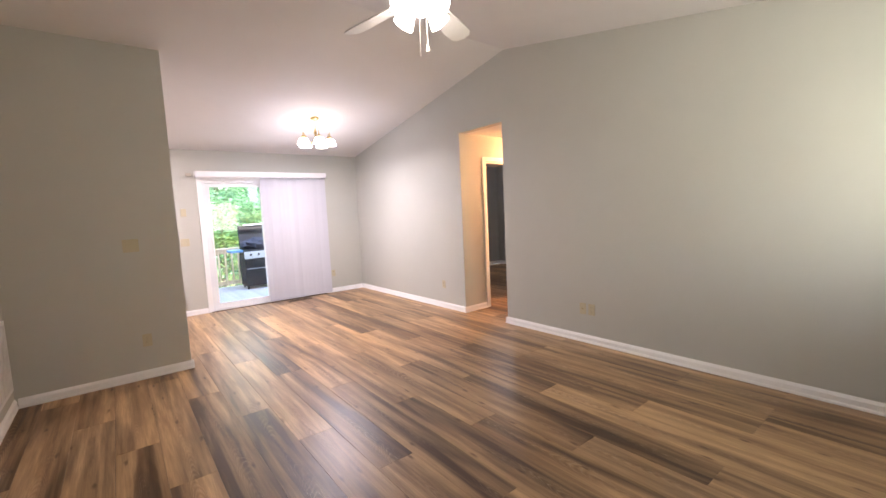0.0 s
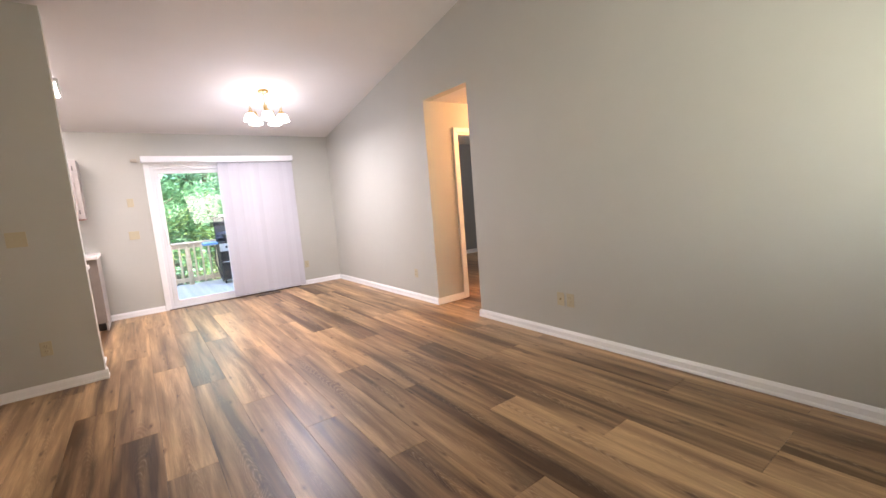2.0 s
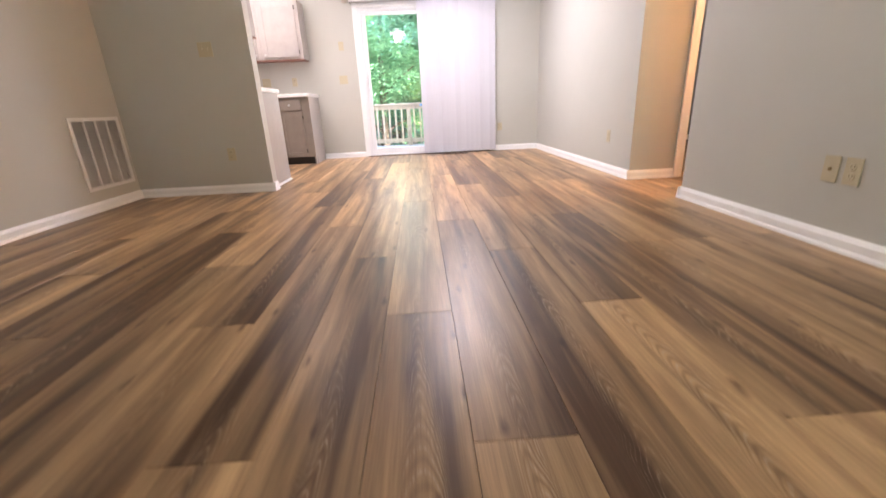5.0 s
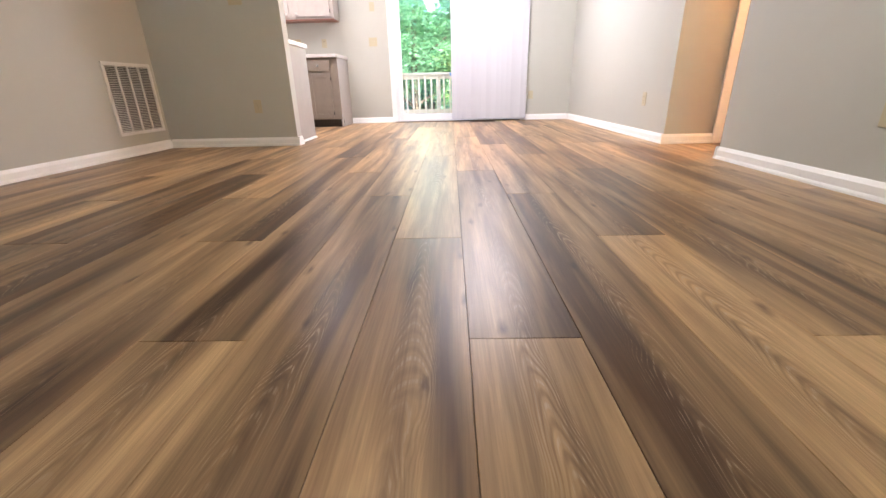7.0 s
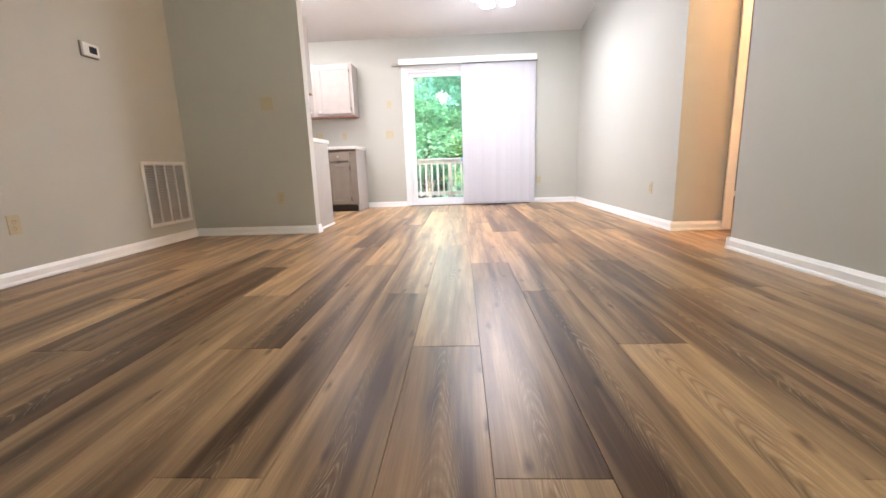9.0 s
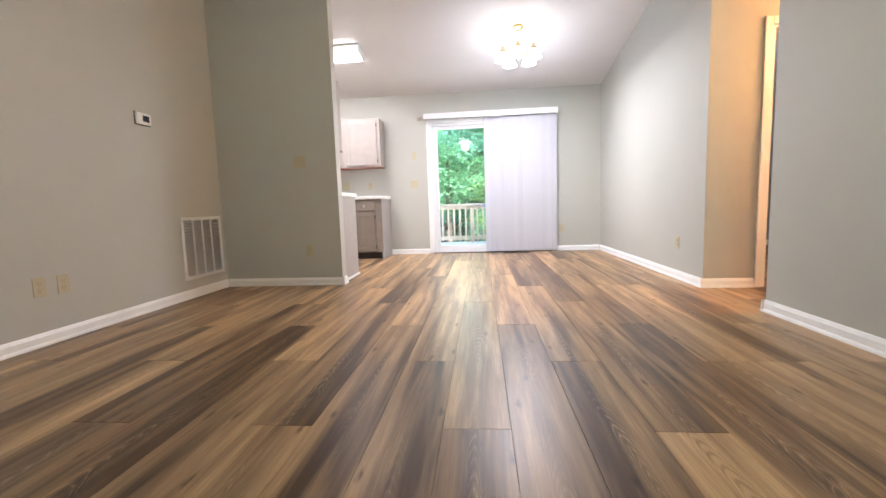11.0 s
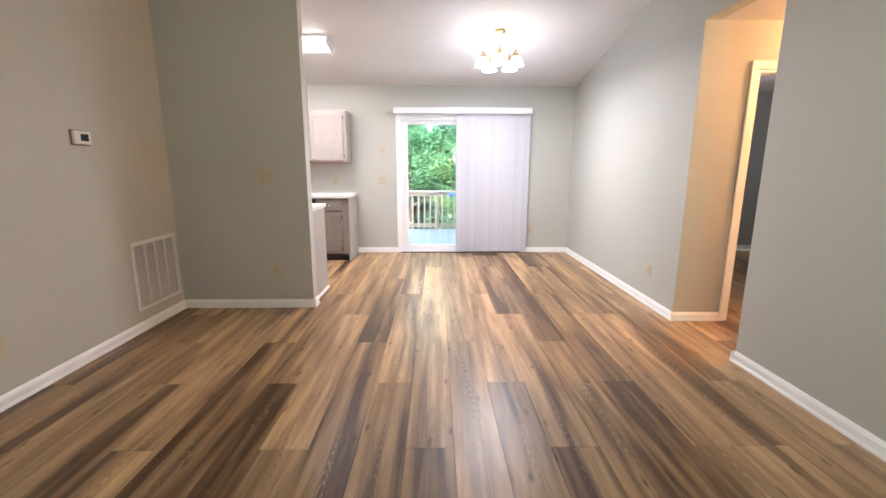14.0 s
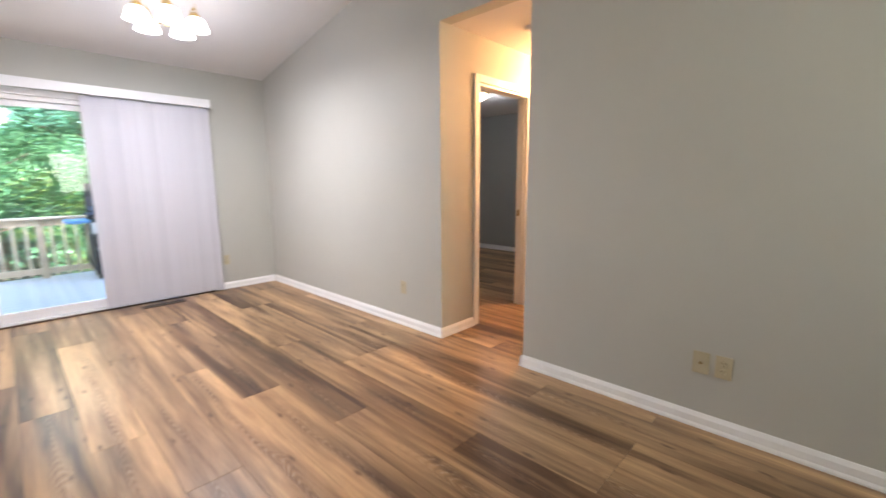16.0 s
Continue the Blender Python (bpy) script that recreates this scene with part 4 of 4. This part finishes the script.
pan = part("control_panel", prism(bmesh.new(), [(-0.06, 0.68), (0.0, 0.67), (0.02, 0.82), (-0.02, 0.83)], "x", 0.0, 0.72), PALEMETAL, bbq, "pale metal control panel")
for k in range(4):
    part("burner_knob", lathe(bmesh.new(), [(0.0, 0.03), (0.02, 0.028), (0.024, 0.0)], 16, pose(0.12 + k * 0.16, -0.045, 0.755, 75, 0, 0)), GRAPHITE, pan, "", True)
part("firebox", B(0.0, 0.72, 0.021, 0.45, 0.661, 0.86, bevel=0.012), GRAPHITE, bbq)
part("lid", prism(bmesh.new(), [(0.30, 0.865), (0.45, 0.865), (0.50, 1.20), (0.46, 1.38), (0.38, 1.38), (0.40, 1.19)], "x", 0.01, 0.71), GRAPHITE, bbq, "raised black lid")
bm = tube(bmesh.new(), [(0.12, 0.375, 1.36), (0.12, 0.345, 1.40), (0.60, 0.345, 1.40), (0.60, 0.375, 1.36)], 0.012)
part("lid_handle", bm, STEEL, bbq, "steel lid handle", True)
part("shelf", B(-0.26, -0.006, 0.02, 0.43, 0.82, 0.87, bevel=0.008), BLUESHELF, bbq, "blue metal side shelf")
part("shelf", B(0.726, 1.10, 0.02, 0.43, 0.80, 0.85, bevel=0.008), BLUESHELF, bbq, "blue metal side shelf")
for x in (0.04, 0.68):
    for y in (0.05, 0.40):
        part("caster", lathe(bmesh.new(), [(0.0, -0.015), (0.03, -0.015), (0.035, 0.0), (0.03, 0.015), (0.0, 0.015)], 16, pose(x, y, 0.035, 0, 90, 0)), GRAPHITE, bbq, "", True)
part("gas_hose", tube(bmesh.new(), [(-0.06, 0.1, 0.80), (-0.09, 0.1, 0.5), (-0.04, 0.1, 0.2), (0.0, 0.1, 0.15)], 0.012), GRAPHITE, bbq, "", True)
cover = bmesh.new()
bmesh.ops.create_icosphere(cover, subdivisions=5, radius=1.0)
for v in cover.verts:
    p = v.co.copy()
    f = 1 + 0.30 * noise.noise(p * 2.3) + 0.16 * abs(noise.noise(p * 6.0 + Vector((3, 1, 2)))) + 0.05 * noise.noise(p * 14)
    v.co = Vector((0.36 + p.x * 0.33 * f, 0.20 + p.y * 0.15 * f, max(0.862, 0.97 + p.z * 0.13 * f)))
cv = tagged(new("grill_cover", mesh_of("grill_cover", cover, COVER, True)), "crumpled blue-black cloth cover heaped on the grill", "grill cover")
cv.matrix_world = pose(2.53, 9.75, DZ)

# ---- outdoors ----
GROUND = -2.6
bm = bmesh.new()
bmesh.ops.create_grid(bm, x_segments=60, y_segments=60, size=1.0)
for v in bm.verts:
    x, y = v.co.x, v.co.y
    v.co = Vector((x * abs(x) * 600, 10 + y * abs(y) * 600, 0))
    d = max(0.0, v.co.y - 12)
    v.co.z = GROUND + min(3.0, 0.10 * d) + 0.25 * noise.noise(Vector((v.co.x * 0.15, v.co.y * 0.15, 0)))
structure("ground", bm, SOIL, "leaf-littered wooded ground rising away from the deck", "ground")


def leaf_mesh(name, count, radius, seed, mat, leaf=0.10):
    """Clumps of single leaves scattered over an uneven crown."""
    r = random.Random(seed)
    verts, faces = [], []
    clumps = []
    for _ in range(110):
        d = Vector((r.gauss(0, 1), r.gauss(0, 1), r.gauss(0, 0.8))).normalized()
        clumps.append(d * radius * r.uniform(0.25, 1.0) * r.uniform(0.7, 1.15))
    for _ in range(count):
        c = r.choice(clumps)
        p = c + Vector((r.gauss(0, 1), r.gauss(0, 1), r.gauss(0, 0.55))) * radius * 0.11
        a, tilt = r.uniform(0, 6.28), r.gauss(0, 0.5)
        u = Vector((math.cos(a), math.sin(a), math.sin(tilt) * 0.8)).normalized()
        w = Vector((-math.sin(a), math.cos(a), r.gauss(0, 0.4))).normalized()
        s = leaf * r.uniform(0.6, 1.4)
        i = len(verts)
        verts += [p - u * s, p - u * s * 0.2 + w * s * 0.42, p + u * s, p - u * s * 0.2 - w * s * 0.42]
        faces.append((i, i + 1, i + 2, i + 3))
    me = bpy.data.meshes.new(name)
    me.from_pydata([tuple(v) for v in verts], [], faces)
    me.materials.append(mat)
    return me


CROWNS = [leaf_mesh("crown", 16000, 2.6, 11, LEAF, 0.055), leaf_mesh("crown", 16000, 2.6, 12, LEAF_COOL, 0.055), leaf_mesh("crown", 13000, 2.6, 13, LEAF_YELLOW, 0.05)]


def trunk_mesh(seed, h):
    r = random.Random(seed)
    bm = bmesh.new()
    pts = [Vector((0.10 * r.gauss(0, 1) * k / 6, 0.10 * r.gauss(0, 1) * k / 6, h * k / 6)) for k in range(7)]
    tube(bm, pts, [0.17 - 0.021 * k for k in range(7)], 10)
    for _ in range(7):
        k = r.randint(2, 5)
        a = r.uniform(0, 6.28)
        d = Vector((math.cos(a), math.sin(a), 0.5)) * r.uniform(0.9, 1.8)
        tube(bm, [pts[k], pts[k] + d * 0.5 + Vector((0, 0, 0.1)), pts[k] + d], [0.06, 0.04, 0.015], 6)
    return mesh_of("trunk", bm, BARK, True)


TRUNKS = [trunk_mesh(s, 7.0) for s in (1, 2, 3)]
rt = random.Random(21)


def plant_tree(k, x, y, z, group):
    s = rt.uniform(0.75, 1.25)
    tree = thing("tree", "leafy green deciduous tree with a slim brown trunk", "tree", pose(x, y, z, 0, 0, rt.uniform(0, 360)), group)
    t = new("trunk", TRUNKS[k % 3])
    t.parent = tree
    for j, h in enumerate((2.6, 4.4, 6.6) if k % 3 else (4.6, 6.6)):
        c = new("crown", CROWNS[(k + j) % 3])
        c.parent = tree
        c.matrix_basis = pose(rt.gauss(0, 0.6), rt.gauss(0, 0.6), h, 0, 0, rt.uniform(0, 360)) @ Matrix.Scale(s * (0.8 if j != 1 else 1.0), 4)


for k in range(26):
    x = rt.uniform(-9, 11)
    y = 16.0 + (k % 5) * 2.6 + rt.uniform(-0.8, 0.8)
    plant_tree(k, x, y, GROUND + min(3.0, 0.10 * max(0, y - 12)) - 0.3, "trees behind the deck")
for k in range(13):
    plant_tree(k, -10 + 2.1 * k, 30.5 + 1.4 * (k % 3), GROUND + 1.5, "trees behind the deck")
# trees before the house, seen only as a green reflection in the patio glass
for k, (x, y) in enumerate(((-2.0, -10.5), (1.2, -8.5), (4.3, -8.0), (7.5, -9.0), (2.8, -12.0))):
    plant_tree(k + 1, x, y, GROUND, "trees before the house")

# ---- floor ----
floor = structure("floor", B(KIT_L - T, BED_X + T, BACK - 0.1, FAR + 0.1, -0.10, -0.0035), SUBFLOOR, "brown oak-look vinyl plank floor", "floor")
PWID, PLEN, PX0, PY0 = 0.2286, 1.829, 2.316, 1.427
SHAPES = {}


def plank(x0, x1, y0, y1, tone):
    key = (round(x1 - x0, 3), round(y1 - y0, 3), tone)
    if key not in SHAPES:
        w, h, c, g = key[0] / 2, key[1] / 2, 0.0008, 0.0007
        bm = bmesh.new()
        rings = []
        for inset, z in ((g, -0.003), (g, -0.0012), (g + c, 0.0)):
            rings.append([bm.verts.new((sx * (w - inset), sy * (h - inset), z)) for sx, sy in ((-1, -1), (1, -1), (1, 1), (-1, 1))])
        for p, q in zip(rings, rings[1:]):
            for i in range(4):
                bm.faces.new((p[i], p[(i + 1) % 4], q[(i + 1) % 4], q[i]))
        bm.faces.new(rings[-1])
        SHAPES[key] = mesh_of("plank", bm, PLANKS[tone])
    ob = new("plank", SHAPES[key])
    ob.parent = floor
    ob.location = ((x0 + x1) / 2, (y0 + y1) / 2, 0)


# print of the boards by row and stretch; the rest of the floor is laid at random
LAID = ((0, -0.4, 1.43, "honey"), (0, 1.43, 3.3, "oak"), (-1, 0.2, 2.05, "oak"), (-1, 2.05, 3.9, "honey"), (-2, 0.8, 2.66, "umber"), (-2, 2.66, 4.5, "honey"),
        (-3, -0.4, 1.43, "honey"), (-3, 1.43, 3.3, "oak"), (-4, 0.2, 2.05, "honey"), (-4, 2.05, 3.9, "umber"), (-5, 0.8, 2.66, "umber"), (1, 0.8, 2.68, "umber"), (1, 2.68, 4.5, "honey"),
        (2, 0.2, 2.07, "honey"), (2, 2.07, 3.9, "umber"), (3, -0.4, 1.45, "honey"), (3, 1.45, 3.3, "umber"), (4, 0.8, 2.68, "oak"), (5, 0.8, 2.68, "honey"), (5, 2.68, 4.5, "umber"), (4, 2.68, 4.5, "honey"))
pick = random.Random(8)
for k in range(-21, 26):
    x0, x1 = PX0 + k * PWID, PX0 + (k + 1) * PWID
    x0, x1 = max(x0, KIT_L), min(x1, BED_X)
    if x1 - x0 < 0.01:
        continue
    if x1 < LEFT:
        lo, hi = SR_Y0, FAR
    elif x0 > RIGHT:
        lo, hi = HALL_A - 0.05, FAR + 0.1
    else:
        lo, hi = BACK, FAR
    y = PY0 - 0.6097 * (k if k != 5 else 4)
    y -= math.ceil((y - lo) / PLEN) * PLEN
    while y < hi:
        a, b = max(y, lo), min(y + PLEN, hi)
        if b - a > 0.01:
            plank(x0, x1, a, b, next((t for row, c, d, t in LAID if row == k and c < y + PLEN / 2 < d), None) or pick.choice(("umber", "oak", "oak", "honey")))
        y += PLEN
